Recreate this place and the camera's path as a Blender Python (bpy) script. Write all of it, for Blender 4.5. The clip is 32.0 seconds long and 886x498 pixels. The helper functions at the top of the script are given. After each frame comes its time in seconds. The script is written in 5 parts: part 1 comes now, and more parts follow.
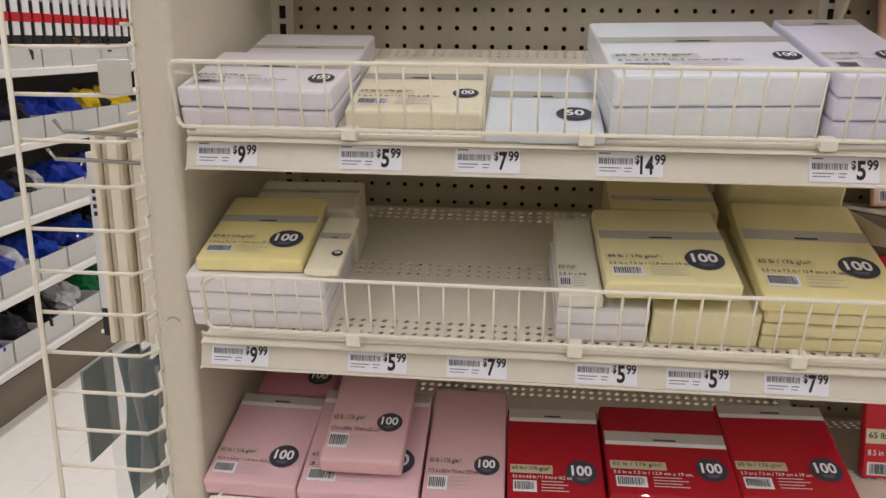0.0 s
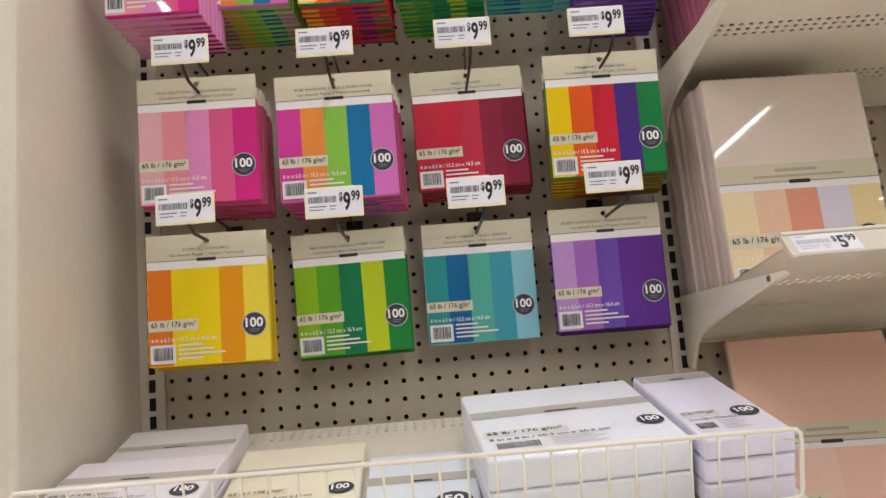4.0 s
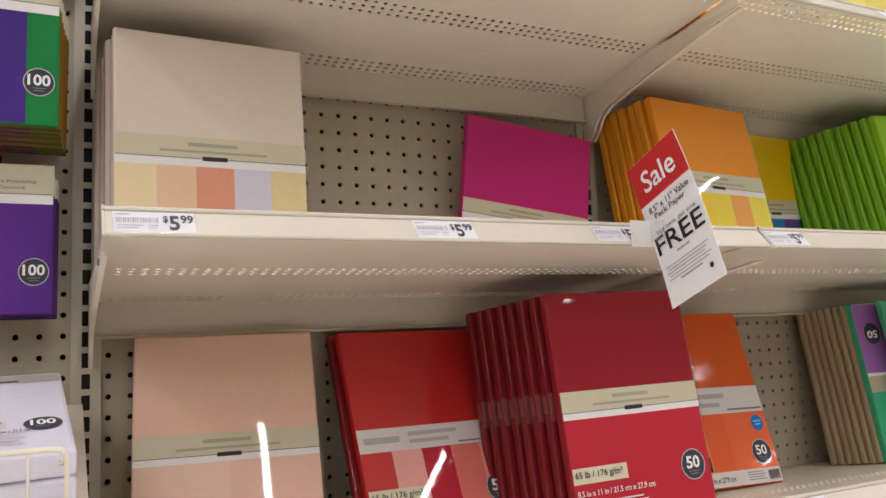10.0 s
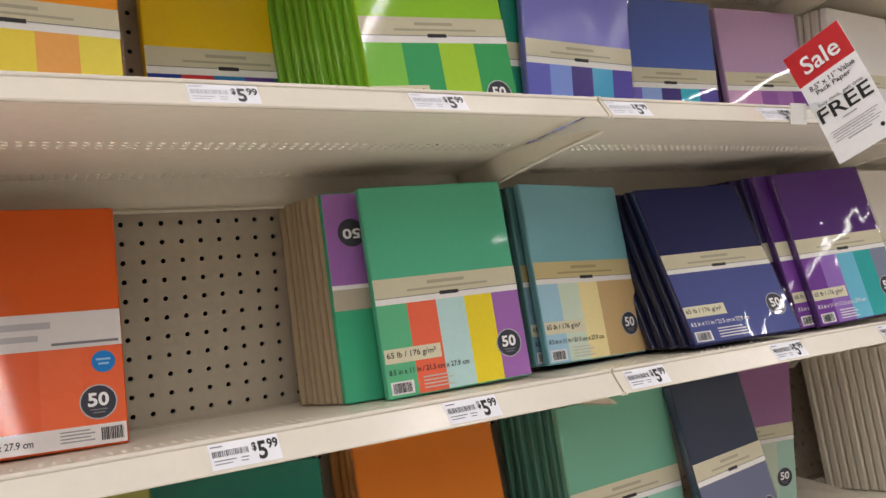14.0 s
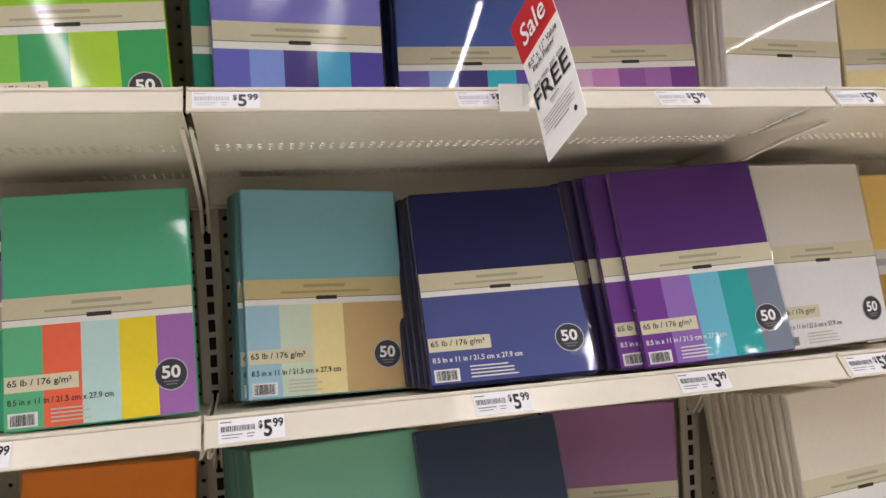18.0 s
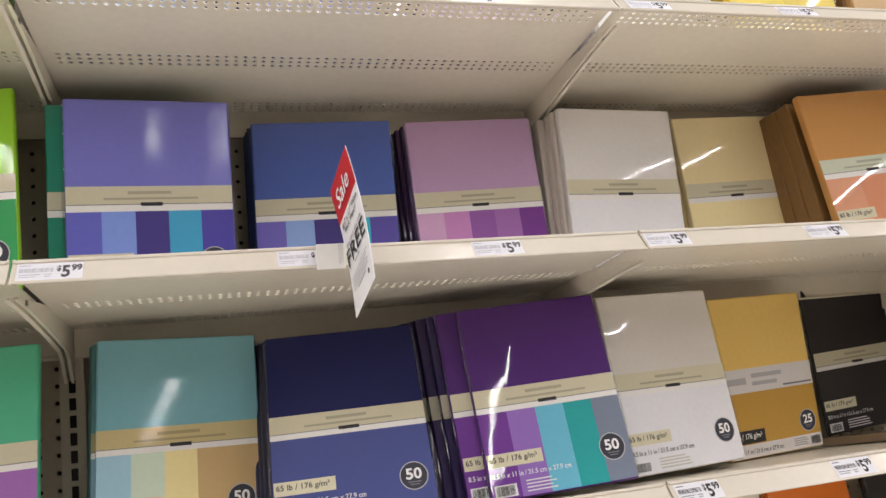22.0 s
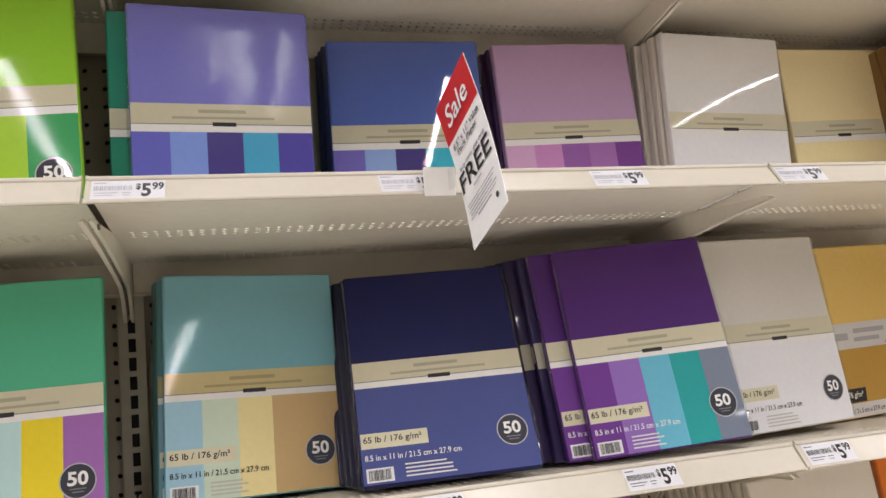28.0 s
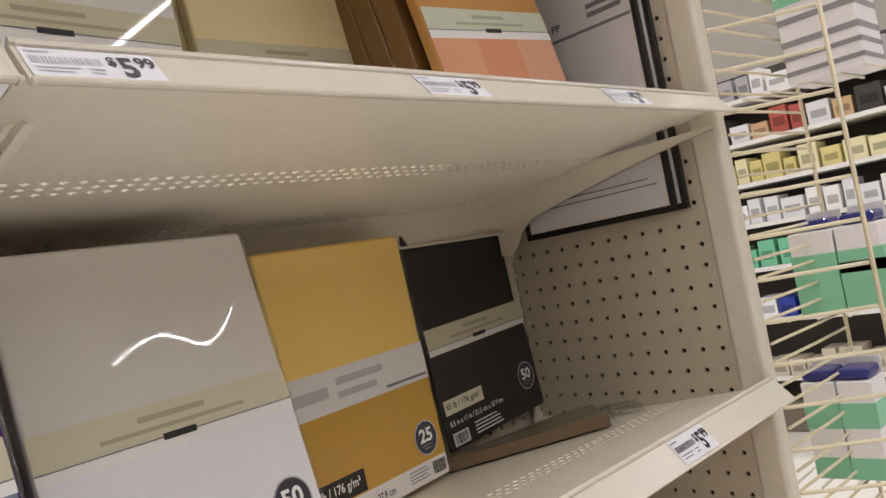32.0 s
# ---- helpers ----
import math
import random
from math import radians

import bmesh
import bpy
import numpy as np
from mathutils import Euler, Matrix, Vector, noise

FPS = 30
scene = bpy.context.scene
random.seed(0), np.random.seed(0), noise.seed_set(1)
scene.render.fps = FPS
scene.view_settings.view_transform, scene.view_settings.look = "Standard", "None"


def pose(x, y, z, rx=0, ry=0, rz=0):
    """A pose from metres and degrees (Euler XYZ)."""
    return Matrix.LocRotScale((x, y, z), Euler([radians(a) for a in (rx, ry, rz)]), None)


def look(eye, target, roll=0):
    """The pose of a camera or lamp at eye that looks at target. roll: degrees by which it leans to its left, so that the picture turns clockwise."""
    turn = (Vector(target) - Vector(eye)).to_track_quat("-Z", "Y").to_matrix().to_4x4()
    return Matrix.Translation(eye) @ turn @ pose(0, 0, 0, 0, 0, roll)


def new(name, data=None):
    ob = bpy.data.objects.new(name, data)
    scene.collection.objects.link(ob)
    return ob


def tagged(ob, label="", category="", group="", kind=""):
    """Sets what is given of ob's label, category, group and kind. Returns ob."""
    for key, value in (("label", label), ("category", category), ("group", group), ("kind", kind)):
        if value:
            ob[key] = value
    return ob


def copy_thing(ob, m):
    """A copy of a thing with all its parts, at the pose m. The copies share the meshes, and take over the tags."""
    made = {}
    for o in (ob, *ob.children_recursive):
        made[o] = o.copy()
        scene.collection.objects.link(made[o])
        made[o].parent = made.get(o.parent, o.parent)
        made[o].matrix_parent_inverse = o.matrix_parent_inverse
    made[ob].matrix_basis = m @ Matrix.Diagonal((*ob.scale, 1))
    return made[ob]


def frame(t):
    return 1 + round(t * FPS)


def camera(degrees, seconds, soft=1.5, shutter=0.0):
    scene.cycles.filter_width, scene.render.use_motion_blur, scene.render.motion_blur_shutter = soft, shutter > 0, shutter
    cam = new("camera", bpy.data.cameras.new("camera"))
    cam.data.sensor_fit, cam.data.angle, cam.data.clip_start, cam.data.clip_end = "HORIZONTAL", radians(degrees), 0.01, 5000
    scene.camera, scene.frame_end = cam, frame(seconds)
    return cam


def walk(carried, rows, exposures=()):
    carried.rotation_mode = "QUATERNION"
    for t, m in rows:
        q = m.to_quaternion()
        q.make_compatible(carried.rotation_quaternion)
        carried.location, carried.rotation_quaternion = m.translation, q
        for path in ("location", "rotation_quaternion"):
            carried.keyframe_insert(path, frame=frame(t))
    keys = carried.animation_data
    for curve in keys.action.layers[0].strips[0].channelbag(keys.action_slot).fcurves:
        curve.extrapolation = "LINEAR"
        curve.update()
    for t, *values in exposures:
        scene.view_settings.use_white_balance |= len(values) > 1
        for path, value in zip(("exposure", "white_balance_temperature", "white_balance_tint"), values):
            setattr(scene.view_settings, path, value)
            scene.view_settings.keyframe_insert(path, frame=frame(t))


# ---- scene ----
SOFT = 1.5
cam = camera(59.00, 32.0, SOFT)
EXPOSURE = ((0.0, -0.85), (2.0, -0.66), (4.0, -0.54), (8.0, -0.46), (9.5, -0.5), (12.0, -0.41), (15.0, -0.49), (20.0, -0.39), (29.0, -0.38), (32.0, -0.68))
PATH = [
    (0, (0.358, -0.802, 1.467), (0.158, 1.12, 0.952), 0.6),
    (0.5, (0.381, -0.831, 1.499), (0.163, 1.111, 1.077), -1.4),
    (1, (0.395, -0.83, 1.508), (0.219, 1.151, 1.299), -4.1),
    (1.5, (0.402, -0.803, 1.521), (0.292, 1.193, 1.466), -5.6),
    (2, (0.39, -0.786, 1.529), (0.342, 1.212, 1.593), -6.1),
    (2.5, (0.385, -0.78, 1.528), (0.365, 1.215, 1.671), -5.8),
    (3, (0.383, -0.781, 1.529), (0.395, 1.21, 1.72), -5.4),
    (3.5, (0.393, -0.781, 1.532), (0.428, 1.204, 1.768), -5.0),
    (5.5, (0.39, -0.785, 1.55), (0.547, 1.176, 1.915), -3.4),
    (6, (0.395, -0.783, 1.552), (0.595, 1.169, 1.938), -3.1),
    (6.5, (0.402, -0.786, 1.55), (0.659, 1.157, 1.948), -2.8),
    (7, (0.435, -0.811, 1.545), (0.718, 1.129, 1.939), -2.5),
    (7.5, (0.449, -0.821, 1.544), (0.827, 1.108, 1.913), -2.6),
    (8, (0.472, -0.831, 1.541), (0.957, 1.081, 1.87), -2.4),
    (8.5, (0.5, -0.842, 1.532), (1.094, 1.044, 1.832), -2.4),
    (9, (0.549, -0.82, 1.53), (1.257, 1.031, 1.797), -2.3),
    (9.5, (0.643, -0.761, 1.521), (1.448, 1.054, 1.761), -2.3),
    (10, (0.735, -0.699, 1.518), (1.609, 1.087, 1.736), -2.3),
    (10.5, (0.824, -0.681, 1.52), (1.767, 1.072, 1.716), -2.3),
    (11, (0.94, -0.7, 1.512), (1.89, 1.052, 1.684), -2.6),
    (11.5, (1.085, -0.735, 1.509), (2.008, 1.032, 1.677), -2.3),
    (12, (1.195, -0.771, 1.506), (2.123, 0.997, 1.632), -2.4),
    (12.5, (1.285, -0.781, 1.499), (2.258, 0.964, 1.581), -2.8),
    (13, (1.399, -0.776, 1.489), (2.394, 0.959, 1.514), -2.9),
    (13.5, (1.533, -0.741, 1.488), (2.549, 0.982, 1.474), -2.9),
    (14, (1.646, -0.732, 1.485), (2.62, 1.014, 1.439), -3.2),
    (14.5, (1.747, -0.75, 1.48), (2.667, 1.024, 1.394), -3.3),
    (15, (1.868, -0.792, 1.483), (2.756, 0.997, 1.37), -3.5),
    (15.5, (1.99, -0.844, 1.493), (2.814, 0.973, 1.353), -3.7),
    (17.5, (2.258, -0.783, 1.465), (2.789, 1.145, 1.41), -3.1),
    (18, (2.334, -0.82, 1.477), (2.83, 1.117, 1.44), -2.8),
    (18.5, (2.391, -0.859, 1.488), (2.863, 1.085, 1.489), -2.8),
    (19, (2.432, -0.887, 1.499), (2.892, 1.059, 1.546), -3.0),
    (19.5, (2.454, -0.898, 1.51), (2.916, 1.046, 1.603), -3.3),
    (20, (2.47, -0.903, 1.515), (2.95, 1.034, 1.65), -3.7),
    (20.5, (2.485, -0.911, 1.517), (2.991, 1.016, 1.688), -4.2),
    (21, (2.491, -0.917, 1.518), (3.029, 0.999, 1.716), -4.6),
    (21.5, (2.496, -0.925, 1.521), (3.051, 0.985, 1.73), -4.8),
    (22, (2.496, -0.927, 1.519), (3.058, 0.979, 1.737), -4.8),
    (22.5, (2.492, -0.923, 1.513), (3.048, 0.986, 1.731), -4.7),
    (23, (2.484, -0.914, 1.512), (3.036, 0.998, 1.717), -4.4),
    (23.5, (2.483, -0.908, 1.505), (3.012, 1.011, 1.696), -4.1),
    (24, (2.489, -0.902, 1.499), (3.0, 1.023, 1.678), -4.0),
    (24.5, (2.494, -0.898, 1.499), (2.986, 1.034, 1.658), -4.0),
    (25, (2.501, -0.9, 1.494), (2.969, 1.038, 1.649), -4.2),
    (25.5, (2.498, -0.907, 1.5), (2.943, 1.038, 1.642), -4.3),
    (27.5, (2.436, -0.852, 1.506), (2.917, 1.085, 1.633), -3.9),
    (28, (2.407, -0.788, 1.504), (2.953, 1.133, 1.622), -3.7),
    (28.5, (2.384, -0.728, 1.505), (3.032, 1.162, 1.603), -3.6),
    (29, (2.395, -0.673, 1.515), (3.171, 1.169, 1.589), -4.4),
    (29.5, (2.484, -0.628, 1.492), (3.35, 1.173, 1.588), -5.0),
    (30, (2.601, -0.585, 1.505), (3.555, 1.172, 1.589), -5.7),
    (30.5, (2.698, -0.563, 1.5), (3.719, 1.154, 1.601), -6.6),
    (31, (2.774, -0.549, 1.492), (3.877, 1.117, 1.603), -8.2),
    (31.5, (2.845, -0.472, 1.491), (4.096, 1.087, 1.574), -9.7),
    (32, (2.916, -0.378, 1.489), (4.349, 1.016, 1.553), -10.8),
]
walk(cam, [(t, look(eye, target, roll)) for t, eye, target, roll in PATH], EXPOSURE)

# ---------------------------------------------------------------- world and light
world = bpy.data.worlds.new("store_world")
world.use_nodes = True
world.node_tree.nodes["Background"].inputs[0].default_value = (0.9, 0.95, 1.0, 1)
world.node_tree.nodes["Background"].inputs[1].default_value = 0.02
scene.world = world
scene.view_settings.exposure = 0.0

BAY, DEPTH = 0.762, 0.358
LIGHT_ROWS = (-6.4, -3.9, -1.4, 1.1, 3.6, 6.1, 8.6)
CEIL = 4.2


def strip_lamp(x):
    """One continuous row of tubes along y."""
    data = bpy.data.lights.new("tube_light", "AREA")
    data.shape, data.size, data.size_y = "RECTANGLE", 0.045, 13.0
    data.energy = 205.0
    data.color = (1.0, 0.955, 0.965)
    ob = new("tube_light", data)
    ob.matrix_world = pose(x, -0.5, CEIL - 0.1)
    return ob


# ---------------------------------------------------------------- materials
MATS = {}


def lin(c):
    c = c / 255.0
    return c / 12.92 if c <= 0.04045 else ((c + 0.055) / 1.055) ** 2.4


def rgb(c, gain=1.0):
    return tuple(min(0.9, lin(v) * gain) for v in c) + (1.0,)


def nodes_of(name):
    m = bpy.data.materials.new(name)
    m.use_nodes = True
    t = m.node_tree
    return m, t, t.nodes["Principled BSDF"]


def vary(t, bsdf, color, amount, scale, detail=4.0):
    """Base colour with mottling at one scale and fine grain at another."""
    co = t.nodes.new("ShaderNodeTexCoord")
    n1 = t.nodes.new("ShaderNodeTexNoise")
    n1.inputs["Scale"].default_value, n1.inputs["Detail"].default_value = scale, detail
    n2 = t.nodes.new("ShaderNodeTexNoise")
    n2.inputs["Scale"].default_value, n2.inputs["Detail"].default_value = scale * 14, 2.0
    add = t.nodes.new("ShaderNodeMath")
    add.operation = "ADD"
    ramp = t.nodes.new("ShaderNodeMapRange")
    ramp.inputs["From Min"].default_value, ramp.inputs["From Max"].default_value = 0.6, 1.4
    ramp.inputs["To Min"].default_value, ramp.inputs["To Max"].default_value = 1.0 - amount, 1.0 + amount
    mix = t.nodes.new("ShaderNodeVectorMath")
    mix.operation = "SCALE"
    mix.inputs[0].default_value = color[:3]
    for n in (n1, n2):
        t.links.new(co.outputs["Object"], n.inputs["Vector"])
    t.links.new(n1.outputs["Fac"], add.inputs[0])
    t.links.new(n2.outputs["Fac"], add.inputs[1])
    t.links.new(add.outputs[0], ramp.inputs["Value"])
    t.links.new(ramp.outputs["Result"], mix.inputs["Scale"])
    t.links.new(mix.outputs[0], bsdf.inputs["Base Color"])
    return co, n1, n2


def bump(t, bsdf, co, scale, strength, distance, socket="Normal", detail=3.0, stretch=None):
    n = t.nodes.new("ShaderNodeTexNoise")
    n.inputs["Scale"].default_value, n.inputs["Detail"].default_value = scale, detail
    src = co.outputs["Object"]
    if stretch:
        mp = t.nodes.new("ShaderNodeMapping")
        mp.inputs["Scale"].default_value = stretch
        t.links.new(src, mp.inputs["Vector"])
        src = mp.outputs["Vector"]
    t.links.new(src, n.inputs["Vector"])
    b = t.nodes.new("ShaderNodeBump")
    b.inputs["Strength"].default_value, b.inputs["Distance"].default_value = strength, distance
    t.links.new(n.outputs["Fac"], b.inputs["Height"])
    t.links.new(b.outputs["Normal"], bsdf.inputs[socket])
    return b


def creases(t, co, under, scale, distance, stretch, lo, hi):
    """Short stretched creases in film, in scattered patches, over the broad waves of the bump given."""
    mp, n, where = t.nodes.new("ShaderNodeMapping"), t.nodes.new("ShaderNodeTexNoise"), t.nodes.new("ShaderNodeTexNoise")
    fade, mul, b = t.nodes.new("ShaderNodeMapRange"), t.nodes.new("ShaderNodeMath"), t.nodes.new("ShaderNodeBump")
    mp.inputs["Scale"].default_value = stretch
    mp.inputs["Rotation"].default_value = (0, 0.25, 0)
    t.links.new(co.outputs["Object"], mp.inputs["Vector"])
    t.links.new(mp.outputs["Vector"], n.inputs["Vector"])
    n.noise_type = "RIDGED_MULTIFRACTAL"
    n.inputs["Scale"].default_value, n.inputs["Detail"].default_value, n.inputs["Distortion"].default_value = scale, 1.0, 0.3
    t.links.new(co.outputs["Object"], where.inputs["Vector"])
    where.inputs["Scale"].default_value, where.inputs["Detail"].default_value = 13.0, 1.0
    fade.inputs["From Min"].default_value, fade.inputs["From Max"].default_value = lo, hi
    t.links.new(where.outputs["Fac"], fade.inputs["Value"])
    mul.operation = "MULTIPLY"
    t.links.new(n.outputs["Fac"], mul.inputs[0])
    t.links.new(fade.outputs["Result"], mul.inputs[1])
    b.inputs["Strength"].default_value, b.inputs["Distance"].default_value = 0.5, distance
    t.links.new(mul.outputs[0], b.inputs["Height"])
    t.links.new(under.outputs["Normal"], b.inputs["Normal"])
    return b


def painted(name, c, rough=0.42, amount=0.05, metal=0.0, gain=1.0):
    key = (name, c)
    if key not in MATS:
        m, t, b = nodes_of(name)
        co, n1, n2 = vary(t, b, rgb(c, gain), amount, 6.0)
        b.inputs["Roughness"].default_value, b.inputs["Metallic"].default_value = rough, metal
        bump(t, b, co, 420.0, 0.08, 0.0006)
        MATS[key] = m
    return MATS[key]


def wrapped(c, wrinkle=0.25, film=True, name="printed_paper"):
    """Card stock, under clear shrink film where film is set."""
    key = (name, c, wrinkle, film)
    if key not in MATS:
        m, t, b = nodes_of(name)
        co, n1, n2 = vary(t, b, rgb(c), 0.035, 9.0)
        b.inputs["Roughness"].default_value = 0.62
        bump(t, b, co, 650.0, 0.06, 0.0004)
        if film:
            gloss, dull, size, push, depth, stretch = (0.7, 0.02, 10.0, wrinkle, 0.010, (1.0, 1.0, 0.4)) if wrinkle >= 0.4 else \
                (0.6, 0.025, 4.5, 0.5, 0.006, (1.0, 1.0, 0.7)) if wrinkle >= 0.2 else (0.35, 0.06, 4.0, 0.4, 0.004, (1.0, 1.0, 0.6))
            if 0.35 < wrinkle < 0.42:
                gloss, dull = 0.32, 0.03
            b.inputs["Specular IOR Level"].default_value = 0.22
            b.inputs["Coat Weight"].default_value = gloss
            b.inputs["Coat Roughness"].default_value = dull
            waves = bump(t, b, co, size, push, depth, "Coat Normal", 0.0, stretch)
            if 0.35 < wrinkle < 0.42:
                t.links.new(creases(t, co, waves, 15.0, 0.0036, (1.0, 1.0, 0.6), 0.4, 0.6).outputs["Normal"], b.inputs["Coat Normal"])
            elif wrinkle >= 0.65:
                b.inputs["Coat Roughness"].default_value = 0.13
                t.links.new(creases(t, co, waves, 15.0, 0.0042, (1.0, 1.0, 0.3), 0.38, 0.6).outputs["Normal"], b.inputs["Coat Normal"])
        MATS[key] = m
    return MATS[key]


def clear(name, tint=(0.96, 0.97, 0.97), rough=0.08):
    key = (name, "clear")
    if key not in MATS:
        m, t, b = nodes_of(name)
        see, shine, mix = t.nodes.new("ShaderNodeBsdfTransparent"), t.nodes.new("ShaderNodeBsdfGlossy"), t.nodes.new("ShaderNodeMixShader")
        see.inputs["Color"].default_value = tint + (1,)
        shine.inputs["Roughness"].default_value = rough
        mix.inputs["Fac"].default_value = 0.1
        t.links.new(see.outputs[0], mix.inputs[1])
        t.links.new(shine.outputs[0], mix.inputs[2])
        t.links.new(mix.outputs[0], t.nodes["Material Output"].inputs["Surface"])
        t.nodes.remove(b)
        bump(t, shine, t.nodes.new("ShaderNodeTexCoord"), 22.0, 0.5, 0.004)
        MATS[key] = m
    return MATS[key]


ALMOND = painted("almond_enamel", (212, 205, 188), 0.38)
ALMOND_DULL = painted("almond_pegboard", (190, 180, 160), 0.55, 0.06)
LIPWHITE = painted("price_rail_plastic", (218, 211, 197), 0.22, 0.03)
# Shelf almond made paler to stand in for bounce light underneath.
PANBRIGHT = painted("brightened_shelf_enamel", (231, 224, 208), 0.32, 0.05)
WIREWHITE = painted("white_coated_wire", (232, 226, 210), 0.35, 0.03)
CREAMWIRE = painted("cream_coated_wire", (226, 215, 184), 0.4, 0.05)
# Near-black paint that stands in for the shade inside holes and slots.
HOLE_SHADE = painted("painted_hole_shade", (30, 27, 24), 0.8)
STEEL = painted("zinc_steel", (150, 148, 142), 0.32, 0.06, 0.9)
TAGPAPER = wrapped((230, 230, 236), film=False, name="label_paper")
INK = wrapped((26, 26, 30), film=False, name="black_ink")
GREYINK = wrapped((120, 120, 126), film=False, name="grey_ink")
SOFTINK = wrapped((70, 68, 68), film=False, name="soft_black_ink")
BANDC, STRIPC = (211, 205, 178), (240, 238, 236)


# ---------------------------------------------------------------- mesh helpers
def mesh_ob(name, verts, faces, material, parent=None, label="", smooth=False):
    me = bpy.data.meshes.new(name)
    me.from_pydata([tuple(v) for v in verts], [], faces)
    me.materials.append(material)
    if smooth:
        for p in me.polygons:
            p.use_smooth = True
    me.update()
    ob = new(name, me)
    if parent:
        ob.parent = parent
    return tagged(ob, label)


def part(name, bm, material, parent=None, label="", smooth=False):
    me = bpy.data.meshes.new(name)
    bm.normal_update()
    bm.to_mesh(me)
    bm.free()
    me.materials.append(material)
    if smooth:
        for p in me.polygons:
            p.use_smooth = True
    ob = new(name, me)
    if parent:
        ob.parent = parent
    return tagged(ob, label)


def empty(name, m, label, category, group="", kind=""):
    ob = new(name)
    ob.empty_display_size = 0.02
    ob.matrix_basis = m
    return tagged(ob, label, category, group, kind)


def add_box(bm, x0, y0, z0, x1, y1, z1, bevel=0.0, seg=1):
    m = Matrix.Translation(((x0 + x1) / 2, (y0 + y1) / 2, (z0 + z1) / 2)) @ Matrix.Diagonal((x1 - x0, y1 - y0, z1 - z0, 1))
    made = bmesh.ops.create_cube(bm, size=1.0, matrix=m)
    if bevel:
        edges = {e for v in made["verts"] for e in v.link_edges}
        bmesh.ops.bevel(bm, geom=list(edges), offset=bevel, segments=seg, affect="EDGES", profile=0.5)


def box(name, x0, y0, z0, x1, y1, z1, material, parent=None, label="", bevel=0.0, seg=1):
    bm = bmesh.new()
    add_box(bm, x0, y0, z0, x1, y1, z1, bevel, seg)
    return part(name, bm, material, parent, label)


def patch(name, x0, z0, x1, z1, y, material, parent, label=""):
    """A flat print on a face that looks to -y."""
    return mesh_ob(name, [(x0, y, z0), (x1, y, z0), (x1, y, z1), (x0, y, z1)], [(0, 1, 2, 3)], material, parent, label)


def profile(name, pts, x0, x1, material, parent=None, label=""):
    """A section of (y, z) points drawn out along x."""
    n = len(pts)
    v = [(x0, y, z) for y, z in pts] + [(x1, y, z) for y, z in pts]
    f = [(i, (i + 1) % n, n + (i + 1) % n, n + i) for i in range(n)] + [tuple(range(n - 1, -1, -1)), tuple(range(n, 2 * n))]
    return mesh_ob(name, v, f, material, parent, label)


def add_tube(bm, pts, r, sides=6):
    """A round bar along a line of points."""
    pts = [Vector(p) for p in pts]
    rings = []
    for i, p in enumerate(pts):
        d = (pts[min(i + 1, len(pts) - 1)] - pts[max(i - 1, 0)]).normalized()
        a = d.cross(Vector((0.31, 0.52, 0.8))).normalized()
        b = d.cross(a)
        rings.append([bm.verts.new(p + r * (math.cos(2 * math.pi * k / sides) * a + math.sin(2 * math.pi * k / sides) * b)) for k in range(sides)])
    for u, w in zip(rings, rings[1:]):
        for k in range(sides):
            bm.faces.new((u[k], u[(k + 1) % sides], w[(k + 1) % sides], w[k]))
    bm.faces.new(rings[0][::-1])
    bm.faces.new(rings[-1])


def tube(name, pts, r, material, parent=None, label="", sides=6):
    bm = bmesh.new()
    add_tube(bm, pts, r, sides)
    bmesh.ops.recalc_face_normals(bm, faces=bm.faces)
    return part(name, bm, material, parent, label, smooth=True)


TEXTS = {}


def text_mesh(body, weight=0.014):
    if body not in TEXTS:
        cu = bpy.data.curves.new("lettering", "FONT")
        cu.body, cu.resolution_u, cu.offset = body, 3, weight
        ob = bpy.data.objects.new("lettering", cu)
        scene.collection.objects.link(ob)
        me = bpy.data.meshes.new_from_object(ob.evaluated_get(bpy.context.evaluated_depsgraph_get()))
        bpy.data.objects.remove(ob)
        bpy.data.curves.remove(cu)
        xs = [v.co.x for v in me.vertices]
        ys = [v.co.y for v in me.vertices]
        x0, y0, w, h = min(xs), min(ys), max(xs) - min(xs), max(ys) - min(ys)
        for v in me.vertices:
            v.co = ((v.co.x - x0) / w, 0.0, (v.co.y - y0) / h)
        TEXTS[body] = me
    return TEXTS[body]


def lettering(body, x0, z0, x1, z1, y, material, parent, name="lettering", label=""):
    key = (body, material.name)
    if key not in TEXTS:
        me = text_mesh(body, 0.03 if len(body) < 4 else 0.012).copy()
        me.materials.clear()
        me.materials.append(material)
        TEXTS[key] = me
    ob = new(name, TEXTS[key])
    ob.parent = parent
    ob.matrix_basis = Matrix.Translation((x0, y, z0)) @ Matrix.Diagonal((x1 - x0, 1, z1 - z0, 1))
    return tagged(ob, label)


def disc(name, cx, cz, r, y, material, parent, label=""):
    n = 28
    v = [(cx + r * math.cos(2 * math.pi * k / n), y, cz + r * math.sin(2 * math.pi * k / n)) for k in range(n)]
    return mesh_ob(name, v, [tuple(range(n))], material, parent, label)


def bars_mesh(name, rects, y, material, parent, label=""):
    v, f = [], []
    for x0, z0, x1, z1 in rects:
        i = len(v)
        v += [(x0, y, z0), (x1, y, z0), (x1, y, z1), (x0, y, z1)]
        f.append((i, i + 1, i + 2, i + 3))
    return mesh_ob(name, v, f, material, parent, label)


